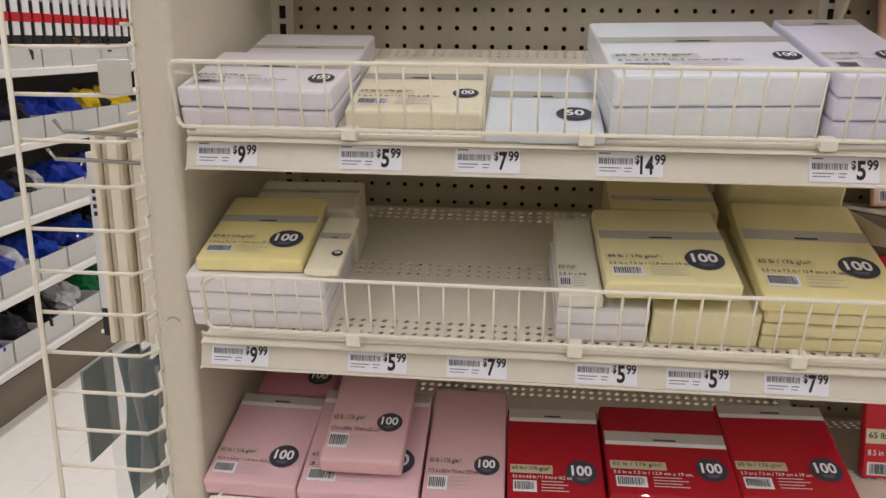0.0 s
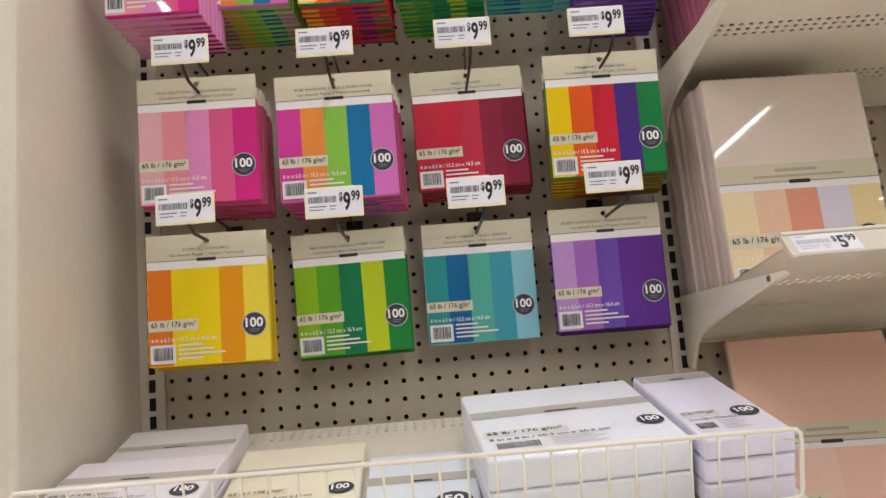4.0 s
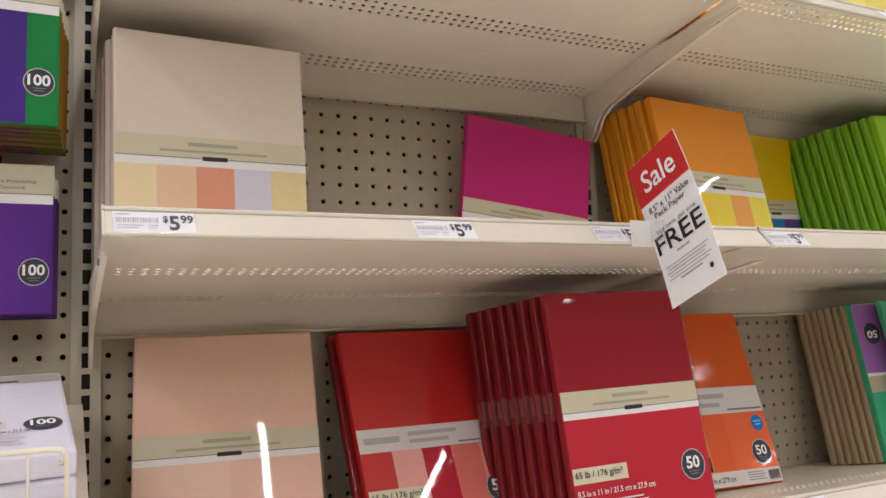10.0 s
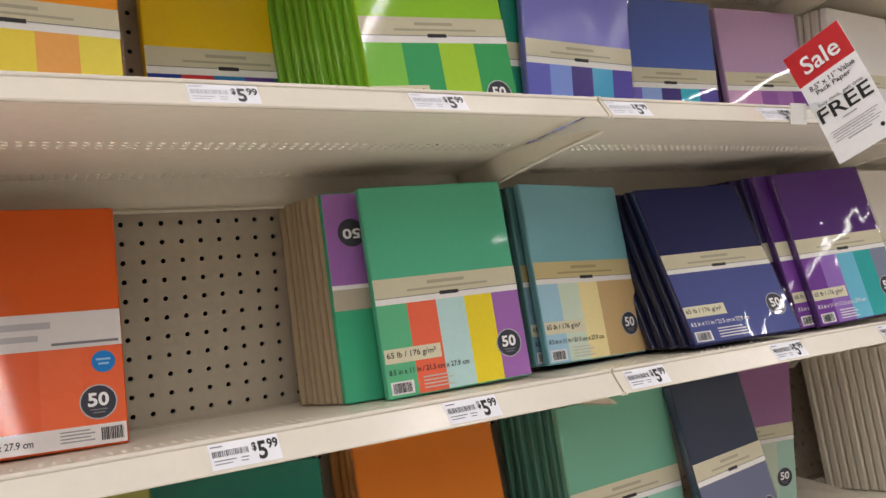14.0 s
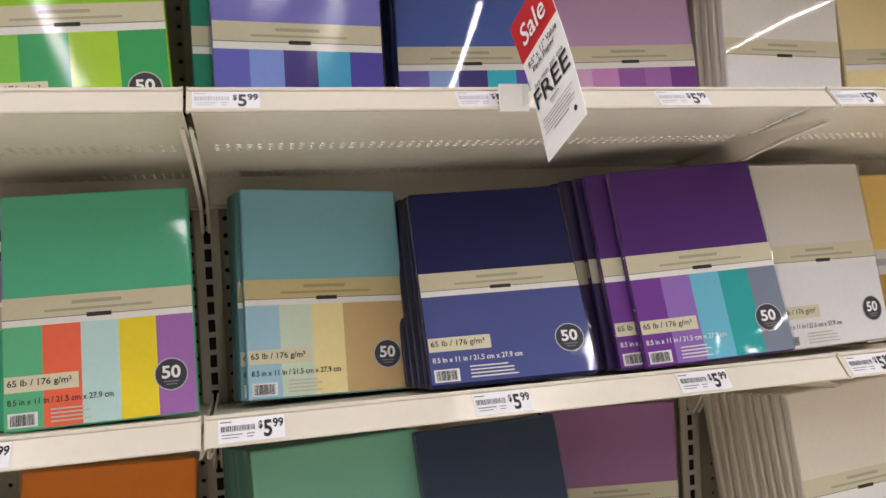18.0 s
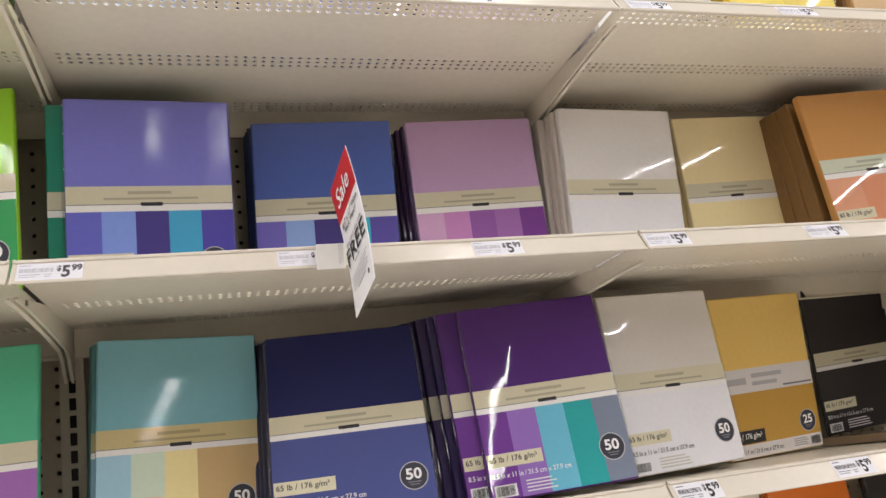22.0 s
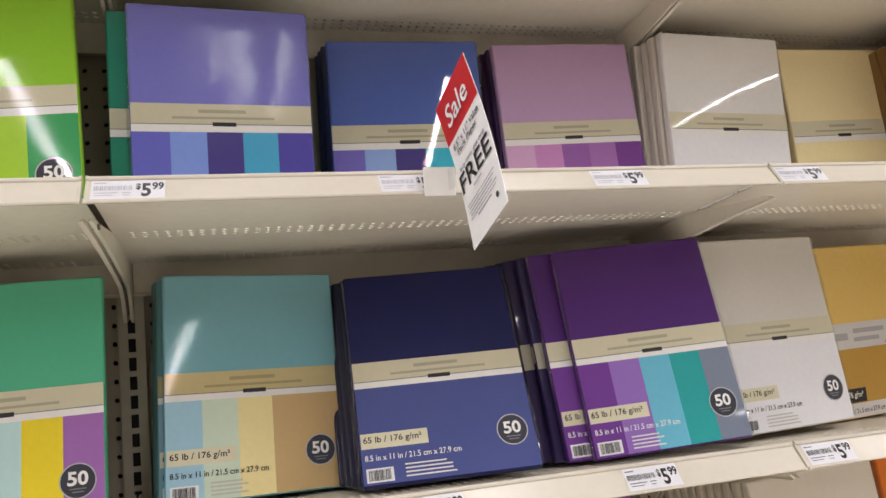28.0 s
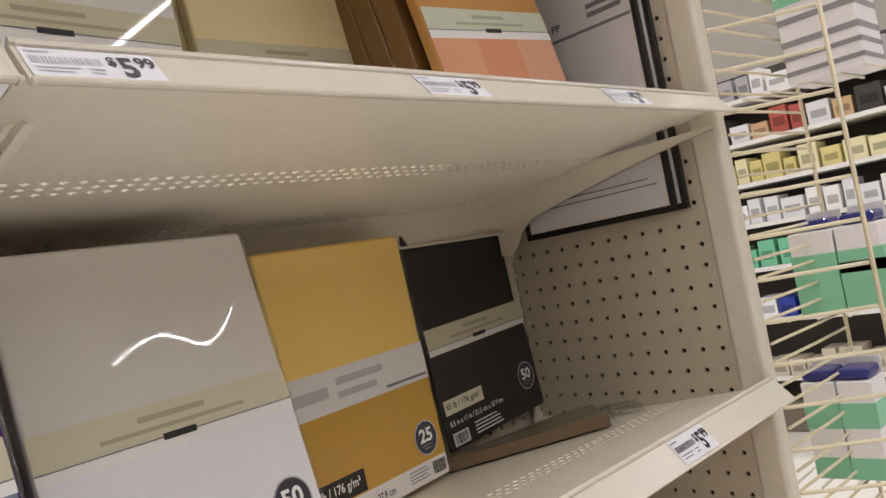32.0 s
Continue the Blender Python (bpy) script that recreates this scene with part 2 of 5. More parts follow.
def barcode(x0, z0, x1, z1, y, parent, name="barcode", ink=None):
    rng = random.Random(int(x0 * 1e4) + 7)
    rects, x = [], x0
    while x < x1:
        w = rng.choice((0.0005, 0.0008, 0.0012))
        rects.append((x, z0, min(x + w, x1), z1))
        x += w + rng.choice((0.0005, 0.0009))
    return tagged(bars_mesh(name, rects, y, ink or INK, parent), "printed barcode", kind="stuff")


def perforated(us, ws, holes, tri):
    """Quads of a sheet on the grid us x ws; a cell whose key is in holes gets an opening. tri(u, w, d) gives the place."""
    v, f, at = [], [], {}

    def vert(u, w, d):
        k = (round(u, 6), round(w, 6), d)
        if k not in at:
            at[k] = len(v)
            v.append(tri(u, w, d))
        return at[k]

    for i in range(len(us) - 1):
        for j in range(len(ws) - 1):
            u0, u1, w0, w1 = us[i], us[i + 1], ws[j], ws[j + 1]
            ring = [(u0, w0), (u1, w0), (u1, w1), (u0, w1)]
            hole = holes(i, j, u0, w0, u1, w1)
            if hole is None:
                f.append(tuple(vert(a, b, 0) for a, b in ring))
                f.append(tuple(vert(a, b, 1) for a, b in ring[::-1]))
                continue
            n = len(hole)
            for d in (0, 1):
                outer = [vert(a, b, d) for a, b in ring]
                inner = [vert(a, b, d) for a, b in hole]
                step = n // 4
                for k in range(4):
                    face = [outer[k], outer[(k + 1) % 4]] + [inner[(k * step + s) % n] for s in range(step, -1, -1)]
                    f.append(tuple(face if d == 0 else face[::-1]))
            for k in range(n):
                a, b = hole[k], hole[(k + 1) % n]
                f.append((vert(*b, 0), vert(*a, 0), vert(*a, 1), vert(*b, 1)))
    return v, f


def round_hole(cx, cy, r, n=8):
    return [(cx + r * math.cos(math.pi * (-0.75 + 2 * k / n)), cy + r * math.sin(math.pi * (-0.75 + 2 * k / n))) for k in range(n)]


# ---------------------------------------------------------------- the room
def room():
    m, t, b = nodes_of("vinyl_floor")
    co, n1, n2 = vary(t, b, rgb((242, 237, 229)), 0.05, 1.2)
    b.inputs["Roughness"].default_value = 0.28
    bump(t, b, co, 60.0, 0.05, 0.002)
    tile = 0.305
    tagged(box("floor", -9, -15, -0.1, 10, 9, -0.004, m), kind="structure", label="pale vinyl tile shop floor")
    floor = bpy.data.objects["floor"]
    me = None
    k = 0
    for i in range(18):
        for j in range(16):
            x, y = -5.2 + i * tile, 0.2 + j * tile - 1.22
            if x > -0.1 and y > -0.5:
                continue
            ob = None
            if me is None:
                bm = bmesh.new()
                add_box(bm, 0.0006, 0.0006, -0.004, tile - 0.0006, tile - 0.0006, 0.0, 0.0004)
                ob = part("floor_tile", bm, m, floor)
                me = ob.data
            else:
                ob = new("floor_tile", me)
                ob.parent = floor
            ob.matrix_basis = pose(x, y, 0)
    wallm = painted("store_wall_paint", (176, 170, 160), 0.6)
    for nm, a in (("wall_north", (-9, 8.9, 0, 10, 9, CEIL)), ("wall_south", (-9, -15, 0, 10, -14.9, CEIL)),
                  ("wall_west", (-9.1, -15, 0, -9, 9, CEIL)), ("wall_east", (10, -15, 0, 10.1, 9, CEIL)), ("wall_light_cut", (-6, -4.3, 0, 9, -4.2, 2.1))):
        # The low wall is unseen, added to cut side light and floor bounce.
        low = nm == "wall_light_cut"
        tagged(box(nm, *a, painted("light_cut_wall_paint", (132, 124, 115), 0.6) if low else wallm), kind="structure", label="unseen low taupe wall added to cut side light" if low else "plain off-white painted shop wall")
    tagged(box("ceiling", -9, -15, CEIL, 10, 9, CEIL + 0.1, painted("ceiling_board", (168, 166, 160), 0.8)), kind="structure", label="flat off-white shop ceiling")
    house = None
    for x in LIGHT_ROWS:
        strip_lamp(x)
        for k in range(5):
            y = -5.7 + 2.48 * k
            if house is None:
                house = empty("ceiling_light", pose(x, y, CEIL), "long white fluorescent strip fixture on the ceiling", "ceiling light", "ceiling strip lights")
                white = painted("white_fixture", (230, 230, 226), 0.4)
                box("housing", -0.08, -1.2, -0.085, 0.08, 1.2, -0.001, white, house, bevel=0.006)
                for s in (-1.23, 1.205):
                    box("end_cap", -0.085, s, -0.09, 0.085, s + 0.025, -0.001, white, house)
            else:
                copy_thing(house, pose(x, y, CEIL))


room()


# ---------------------------------------------------------------- gondola frame
def pegboard(name, x0, cols, z0, rows, label, first=0.0254, back=0.0):
    p = 0.0254
    us = [x0 + first - p / 2 + p * i for i in range(cols + 1)]
    ws = [z0 + p * j for j in range(rows + 1)]
    us[0], us[-1] = x0 + 0.002, x0 + BAY - 0.002

    def hole(i, j, u0, w0, u1, w1):
        return round_hole(x0 + first + p * i, (w0 + w1) / 2, 0.0036)

    v, f = perforated(us, ws, hole, lambda u, w, d: (u, DEPTH + back + 0.005 * d, w))
    return tagged(mesh_ob(name, v, f, ALMOND_DULL), label, kind="structure")


HOLE_ROW = 1.484
for bay in range(5):
    low = HOLE_ROW - 0.0127 - 0.0254 * 38
    pegboard("wall_pegboard_%d" % (bay + 1), bay * BAY, 29, low + (0.007 if bay > 1 else 0.0), 72, "almond pegboard back with a grid of round holes", 0.0254 + (0.0015 if bay == 2 else 0.0), 0.012 if bay > 1 else 0.0)
tagged(box("wall_hole_shade", -0.03, DEPTH + 0.03, 0.05, 3.84, DEPTH + 0.05, 2.4, HOLE_SHADE), "near-black sheet added as shade behind the pegboard holes", kind="structure")


def upright(x, shift=0.0):
    """A slotted steel post in front of the board's seam."""
    p, w = 0.0254, 0.032
    ws = [0.12 + shift + p * j for j in range(90)]

    def hole(i, j, u0, w0, u1, w1):
        c = (w0 + w1) / 2
        return [(x - 0.0048, c - 0.009), (x + 0.0048, c - 0.009), (x + 0.0048, c + 0.009), (x - 0.0048, c + 0.009)] if i == 1 else None

    v, f = perforated([x - w / 2, x - 0.008, x + 0.008, x + w / 2], ws, hole, lambda u, w_, d: (u, DEPTH - 0.006 + 0.002 * d, w_))
    post = empty("gondola_upright", pose(0, 0, 0), "almond steel upright with a row of tall black slots", "upright", "gondola uprights")
    mesh_ob("slotted_face", v, f, ALMOND, post)
    for s in (-1, 1):
        box("return_edge", x + s * w / 2 - 0.001, DEPTH - 0.0058, 0.12, x + s * w / 2 + 0.001, DEPTH - 0.0005, 2.4, ALMOND, post)
    box("slot_shadow", x - 0.009, DEPTH - 0.0035, 0.13, x + 0.009, DEPTH - 0.0015, 2.39, HOLE_SHADE, post, "near-black strip added as shade behind the slots")
    return post


for k in range(6):
    upright(k * BAY, (0.0, 0.0, 0.008, 0.0099, 0.0213, 0.0)[k])

# left end panel: a deep plain metal sheet with a rounded front edge
endp = tagged(empty("end_panel", pose(0, 0, 0), "plain almond metal end panel with a rounded front edge", "end panel"), kind="")
bm = bmesh.new()
add_box(bm, -0.060, 0.012, 0.0, -0.017, DEPTH + 0.06, 2.45, 0.010, 4)
part("panel_sheet", bm, ALMOND, endp)
box("kick_plate", -0.062, 0.010, 0.0, -0.015, DEPTH + 0.06, 0.09, painted("dark_kick", (70, 64, 58), 0.6), endp)
sc = painted("scuff_mark", (176, 162, 142), 0.6)
arc = [(math.cos(a), math.sin(a)) for a in (0.2, 0.7, 1.2, 1.8, 2.4, 2.9)]
mesh_ob("scuff", [(-0.038 + 0.009 * c, 0.0116, 1.149 + 0.008 * q) for c, q in arc] + [(-0.0385 + 0.007 * c, 0.0116, 1.149 + 0.0055 * q) for c, q in arc[::-1]], [tuple(range(12))[::-1]], sc, endp, "faint brown scuff mark")
patch("tape_patch", -0.0485, 1.679, -0.0335, 1.708, 0.0115, painted("dull_tape", (206, 200, 196), 0.25), endp, "small square of clear tape")

# right end panel: pegboard side with a tubular front post
XE = 3.8065
endr = empty("end_panel", pose(0, 0, 0), "almond pegboard end panel with a tubular front post", "end panel")
p = 0.0254
us = [0.047 + p * i for i in range(13)]
ws = [0.3 + 0.011 + p * j for j in range(82)]
v, f = perforated(us, ws, lambda i, j, u0, w0, u1, w1: round_hole((u0 + u1) / 2, (w0 + w1) / 2, 0.0032), lambda u, w, d: (XE + 0.004 * d, u, w))
mesh_ob("perforated_sheet", v, f, ALMOND_DULL, endr)
box("hole_shade_sheet", XE + 0.012, 0.03, 0.0, XE + 0.02, DEPTH + 0.05, 2.45, HOLE_SHADE, endr, "near-black sheet added as shade behind the panel holes")
bm = bmesh.new()
add_box(bm, XE - 0.002, 0.012, 0.0, XE + 0.026, 0.0485, 2.45, 0.006, 3)
part("front_post", bm, ALMOND, endr)
box("outer_sheet", XE + 0.022, 0.0486, 0.0, XE + 0.026, DEPTH + 0.06, 2.45, ALMOND, endr)

# base decks
for bay in range(5):
    d = empty("base_deck", pose(bay * BAY, 0, 0), "low almond base deck with a dark kick plate", "base deck", "base decks")
    box("deck_top", 0.003, -0.03, 0.13, BAY - 0.003, DEPTH - 0.01, 0.15, ALMOND, d, bevel=0.002)
    box("kick", 0.003, -0.012, 0.002, BAY - 0.003, 0.0, 0.129, painted("dark_kick", (70, 64, 58), 0.6), d)


# ---------------------------------------------------------------- shelves
def shelf_sheet(bands, y1):
    """A pan with bands of staggered slots; local x 0..BAY, y 0..y1, top at z 0."""
    ws, slotrow = [0.004], {}
    for c in bands:
        ws += [c - 0.0174, c - 0.0058, c + 0.0058, c + 0.0174]
    ws.append(y1)
    ws = sorted(ws)
    pitch, n = 0.0127, 57
    x0 = (BAY - pitch * n) / 2
    us = [0.004] + [x0 + pitch * i for i in range(n + 1)] + [BAY - 0.004]
    rows = {}
    for c in bands:
        for q, o in ((-0.0116, 0), (0, 1), (0.0116, 0)):
            rows[round(c + q, 4)] = o

    def hole(i, j, u0, w0, u1, w1):
        c = round((w0 + w1) / 2, 4)
        if c not in rows or not 0 < i <= n:
            return None
        u = (u0 + u1) / 2
        return [(u - 0.0042, c - 0.0004), (u - 0.0004, c - 0.0036), (u + 0.0042, c + 0.0004), (u + 0.0004, c + 0.0036)]

    return perforated(us, ws, hole, lambda u, w, d: (u, w, -0.0015 * d))


def bracket_mesh(back=0.105):
    """A shelf arm: shallow at the front, deep at the post with a curved throat."""
    low = [(0.006, -0.005), (0.08, -0.016), (0.16, -0.031), (0.23, -0.0455), (0.284, -0.058), (0.306, -0.072), (0.318, -0.09), (0.332, -back)]
    pts = [(0.012, -0.0018)] + low + [(0.35, -back + 0.004), (0.35, -0.0018)]
    n = len(pts)
    v = [(0, y, z) for y, z in pts] + [(0.0026, y, z) for y, z in pts]
    f = [tuple(range(n)), tuple(range(2 * n - 1, n - 1, -1))] + [(i, n + i, n + (i + 1) % n, (i + 1) % n) for i in range(n)]
    # a folded foot along the lower edge
    m = len(low)
    k = len(v)
    v += [(0, y, z) for y, z in low] + [(0.0045, y, z - 0.0012) for y, z in low]
    f += [(k + i, k + i + 1, k + m + i + 1, k + m + i) for i in range(m - 1)]
    return v, f


SHEET = {"A": shelf_sheet((0.135, 0.3285), 0.3475), "B": shelf_sheet((0.178, 0.3285), 0.3475), "S": shelf_sheet((0.05, 0.178, 0.3285), 0.3475)}
SHEET["Z"], SHEET["C"] = SHEET["A"], shelf_sheet((0.03, 0.178, 0.3285), 0.3475)
ARM = bracket_mesh()


def lip_section(y0, z0, y1, z1):
    """The price rail's section: a face from (y0, z0) up and back to (y1, z1) between two beads."""
    n = math.hypot(y1 - y0, z1 - z0)
    u, w = ((y1 - y0) / n, (z1 - z0) / n), (-(z1 - z0) / n, (y1 - y0) / n)
    raw = [(0.001, -0.0035), (-0.0012, -0.001), (-0.0016, 0.0010), (-0.0006, 0.0020), (0.0012, 0.0020), (0.0018, 0.0), (n - 0.0036, 0.0), (n - 0.0032, 0.0018),
           (n - 0.0016, 0.0028), (n + 0.0006, 0.0024), (n + 0.0012, 0.0010), (n + 0.0006, -0.003), (0.55 * n, -0.0065)]
    return [(y0 + a * u[0] + d * w[0], z0 + a * u[1] + d * w[1]) for a, d in raw]


def on_lip(y0, z0, y1, z1, x, h):
    """A pose on the rail's face, for a label h high."""
    n = math.hypot(y1 - y0, z1 - z0)
    u, w = ((y1 - y0) / n, (z1 - z0) / n), (-(z1 - z0) / n, (y1 - y0) / n)
    a = 0.0020 + 0.2 * (n - 0.0056 - h)
    return pose(x, y0 + a * u[0] + 0.0007 * w[0], z0 + a * u[1] + 0.0007 * w[1], -math.degrees(math.atan2(y1 - y0, z1 - z0)))


FACE = {"level": (-0.0125, 0.0105, 0.0095, 0.0355), "slant": (-0.001, 0.0074, 0.0177, 0.0405)}
LIP = {k: lip_section(*v) for k, v in FACE.items()}


def shelf(bay, z, label="almond steel shelf with slot bands and a white price rail", tilt=0.0, y=0.0, back=-7.41, up=0.0275, sheet="S"):
    s = empty("gondola_shelf", pose(bay * BAY, y, z, tilt), label, "shelf", "gondola shelves")
    pan = mesh_ob("shelf_pan", *SHEET[sheet], PANBRIGHT, s)
    pan.matrix_basis = pose(0, 0, up, back)
    kind = "slant" if tilt else "level"
    profile("price_rail", LIP[kind], 0.0042, BAY - 0.0042, LIPWHITE, s, "off-white price rail along the shelf front")
    y0, z0, y1, z1 = FACE[kind]
    cy, cz = 0.5 * (y0 + y1), 0.5 * (z0 + z1)
    cap = [(cy + (y - cy) * 1.07, cz + (z - cz) * 1.07) for y, z in LIP[kind]]
    for x in (0.0016, BAY - 0.0041):
        profile("rail_end_cap", cap, x, x + 0.0025, ALMOND, s)
    lowd = up + 0.345 * math.sin(radians(back))
    reach = 0.3565 + (0.012 if bay > 1 else 0.0)
    fl = profile("back_flange", [(0.345, -0.0016), (reach, -0.0016), (reach, -0.008), (0.349, -0.009), (0.349, -0.046), (0.338, -0.046), (0.338, -0.043), (0.345, -0.042)], 0.006, BAY - 0.006, ALMOND, s)
    fl.matrix_basis = pose(0, -0.002, lowd)
    for x, mir in ((0.0022, 1), (BAY - (0.026 if bay == 4 else 0.0022), -1)):
        a = mesh_ob("bracket_arm", *ARM, PANBRIGHT, s)
        a.matrix_basis = Matrix.Translation((x, 0.05 if tilt else 0, 0)) @ Matrix.Diagonal((mir, 0.85 if tilt else 1, 1, 1))
        if not tilt:
            box("arm_rivet", x - 0.002, 0.045, -0.0095, x + 0.002 + 0.003 * mir, 0.051, -0.0035, STEEL, s)
    return s


LEVEL = {"Z": 0.937, "A": 1.267, "B": 1.600, "C": 1.931}
for bay in range(1, 5):
    for lv in "ZABC":
        shelf(bay, LEVEL[lv], sheet=lv) if lv == "A" else shelf(bay, LEVEL[lv], back=-7.8, up=0.0221, sheet=lv)

# the slanted display shelves of the first bay
SLANT = 13.0
S_Z = {"S1": 1.327, "S2": 1.101, "S3": 0.834}
for s in S_Z:
    shelf(0, S_Z[s], "almond steel shelf tilted down to the front, with a price rail", SLANT, -0.010, 2.5, 0.036)


def on_slant(s, x, d, up=0.0, yaw=0.0, pitch=0.0, roll=0.0):
    """A pose on a slanted shelf: d metres up the slope, up above its sheet."""
    return pose(0, -0.010, S_Z[s], SLANT) @ pose(0, 0, 0.0368, 2.5) @ pose(x, d, up) @ pose(0, 0, 0, pitch, roll, yaw)


# wire baskets along the slanted shelves
def basket(s, x0, x1, z0, h):
    b = empty("wire_basket_front", pose(0, -0.010, S_Z[s], SLANT), "white coated wire basket front along the shelf", "wire basket", "wire baskets")
    y = 0.008
    c = 0.011
    arc = [0.29 * c, 0.08 * c]
    corner = lambda x, z, sx, sz: [(x, y, z + sz * c), (x + sx * arc[1], y, z + sz * (c - 0.62 * c)), (x + sx * arc[0], y, z + sz * arc[0]), (x + sx * (c - 0.62 * c), y, z + sz * arc[1]), (x + sx * c, y, z)]
    ring = corner(x0, z0, 1, 1) + corner(x1, z0, -1, 1)[::-1] + corner(x1, h, -1, -1) + corner(x0, h, 1, -1)[::-1]
    tube("rim_wire", ring + ring[:1], 0.0024, WIREWHITE, b)
    for x in (x0 + 0.004, x1 - 0.004):
        tube("side_stay", [(x, y, h - 0.012), (x, y + 0.012, h - 0.014), (x, y + 0.06, h - 0.03)], 0.0018, WIREWHITE, b, sides=5)
    n = round((x1 - x0) / 0.0262)
    for i in range(n + 1):
        if i in (0, n):
            continue
        x = x0 + (x1 - x0) * i / n
        tube("upright_wire", [(x, y, z0 - 0.0005), (x, y, h)], 0.0014, WIREWHITE, b, sides=5)
    for x in (0.17, 0.41, 0.64):
        box("clip", x, y - 0.003, 0.0395, x + 0.016, y + 0.012, z0 + 0.001, WIREWHITE, b, bevel=0.001)
    return b


basket("S1", -0.0020, 0.7400, 0.0500, 0.1185)
basket("S2", 0.0150, 0.7520, 0.0540, 0.1215)
basket("S3", 0.006, 0.752, 0.0500, 0.1190)


# ---------------------------------------------------------------- paper packs
PW, PH = 0.2159, 0.2794
NAVYBADGE = (62, 64, 74)


def pad_body(w, h, th, material, parent, name="paper_block", bev=0.003):
    bm = bmesh.new()
    add_box(bm, 0, 0, 0, w, th, h, bev, 2)
    ob = part(name, bm, material, parent)
    for f in ob.data.polygons:
        f.use_smooth = f.area < 0.0016
    return ob


def badge(text, cx, cz, r, y, parent, dark=True):
    d = disc("count_badge", cx, cz, r, y, wrapped(NAVYBADGE, film=True), parent, "dark grey round count badge")
    ring = []
    n = 28
    for k in range(n):
        for q in (r * 0.93, r):
            ring.append((cx + q * math.cos(2 * math.pi * k / n), y - 0.0003, cz + q * math.sin(2 * math.pi * k / n)))
    mesh_ob("badge_ring", ring, [(2 * k, 2 * ((k + 1) % n), 2 * ((k + 1) % n) + 1, 2 * k + 1) for k in range(n)], wrapped((190, 190, 196)), d)
    wd = 0.56 if len(text) == 2 else 0.72
    lettering(text, cx - wd * r, cz - 0.26 * r, cx + wd * r, cz + 0.54 * r, y - 0.0004, wrapped((245, 245, 247), film=False), d, "badge_number", "white count number")
    bars_mesh("badge_small_print", [(cx - 0.45 * r, cz - 0.47 * r, cx + 0.45 * r, cz - 0.4 * r), (cx - 0.32 * r, cz - 0.64 * r, cx + 0.32 * r, cz - 0.57 * r)], y - 0.0004, GREYINK, d)


def front_print(parent, w, h, stripes, low, count, size, lb_dark=False, lb=True, layout="band", film=True, band=BANDC, at=None, wr=0.25, low_set=True):
    """The printed face of a pack: band, colour stripes, weight label, size, barcode and count badge; z from the foot."""
    y = -0.0004
    ink = wrapped((38, 38, 42), film=False)
    if layout == "band":
        b0, b1, s0 = (0.461 * h, 0.553 * h, 0.431 * h) if low_set else (0.47 * h, 0.56 * h, 0.435 * h)
    else:
        b0, b1, s0 = 0.40 * h, 0.55 * h, 0.40 * h
    if at:
        b0, b1, s0 = at[0] * h, at[1] * h, at[2] * h
    n = len(stripes)
    x = 0.0015
    for i, c in enumerate(stripes):
        x2 = 0.0015 + (w - 0.003) * (i + 1) / n
        patch("colour_stripe", x, 0.002, x2, s0 + 0.0005, y, wrapped(c, wrinkle=wr, film=film), parent)
        x = x2
    if layout == "grey":
        tb = patch("title_band", 0.001, b0, w - 0.001, b1, y - 0.0002, wrapped((226, 222, 220), wrinkle=wr, film=film), parent, "pale grey title band")
        bars_mesh("title_print", [(0.04 * w, b0 + 0.35 * (b1 - b0), 0.27 * w, b0 + 0.62 * (b1 - b0)), (0.33 * w, b0 + 0.58 * (b1 - b0), 0.66 * w, b0 + 0.76 * (b1 - b0)),
                                  (0.33 * w, b0 + 0.26 * (b1 - b0), 0.6 * w, b0 + 0.42 * (b1 - b0))], y - 0.0005, wrapped((186, 184, 187), wrinkle=wr, film=film), tb)
        bars_mesh("fine_print", [(0.66 * w, b0 + 0.1 * (b1 - b0), 0.98 * w, b0 + 0.17 * (b1 - b0))], y - 0.0005, GREYINK, tb)
    else:
        tb = patch("title_band", 0.001, b0, w - 0.001, b1, y - 0.0002, wrapped(band, wrinkle=wr, film=film), parent, "beige title band")
        patch("white_strip", 0.001, s0, w - 0.001, b0, y - 0.0002, wrapped(STRIPC, wrinkle=wr, film=film), parent, "white strip under the band")
        bars_mesh("rule_line", [(0.001, b0 - 0.0006, w - 0.001, b0 + 0.0004)], y - 0.0005, GREYINK, tb)
        patch("brand_bar", 0.435 * w, b0 - 0.0026, 0.565 * w, b0 + 0.0024, y - 0.0007, ink, tb, "small dark brand bar")
        dull = wrapped(tuple(int(v * 0.84) for v in band), wrinkle=wr, film=film)
        bars_mesh("title_print", [(0.36 * w, b0 + 0.55 * (b1 - b0), 0.62 * w, b0 + 0.72 * (b1 - b0)), (0.22 * w, b0 + 0.25 * (b1 - b0), 0.78 * w, b0 + 0.37 * (b1 - b0))], y - 0.0005, dull, tb)
    if low == "none":
        return
    k = h / 0.2794
    lz = (0.0445 if low_set else 0.046) * k
    fg = wrapped((242, 240, 236), film=False) if lb_dark else ink
    foot = layout == "grey" and lb_dark
    l0, l1 = (0.092 * h, 0.172 * h) if foot else (lz, lz + 0.0185 * k)
    wl = parent
    if lb:
        wl = patch("weight_label", 0.012 * w, l0, 0.385 * w, l1, y - 0.0004, wrapped((40, 38, 38) if lb_dark else (224, 218, 190), wrinkle=wr, film=film), parent, "weight label patch")
    lettering("65 lb / 176 g/m\u00b2", 0.026 * w, l0 + 0.24 * (l1 - l0), 0.35 * w, l0 + 0.78 * (l1 - l0), y - 0.0008, fg, wl, "weight_lettering")
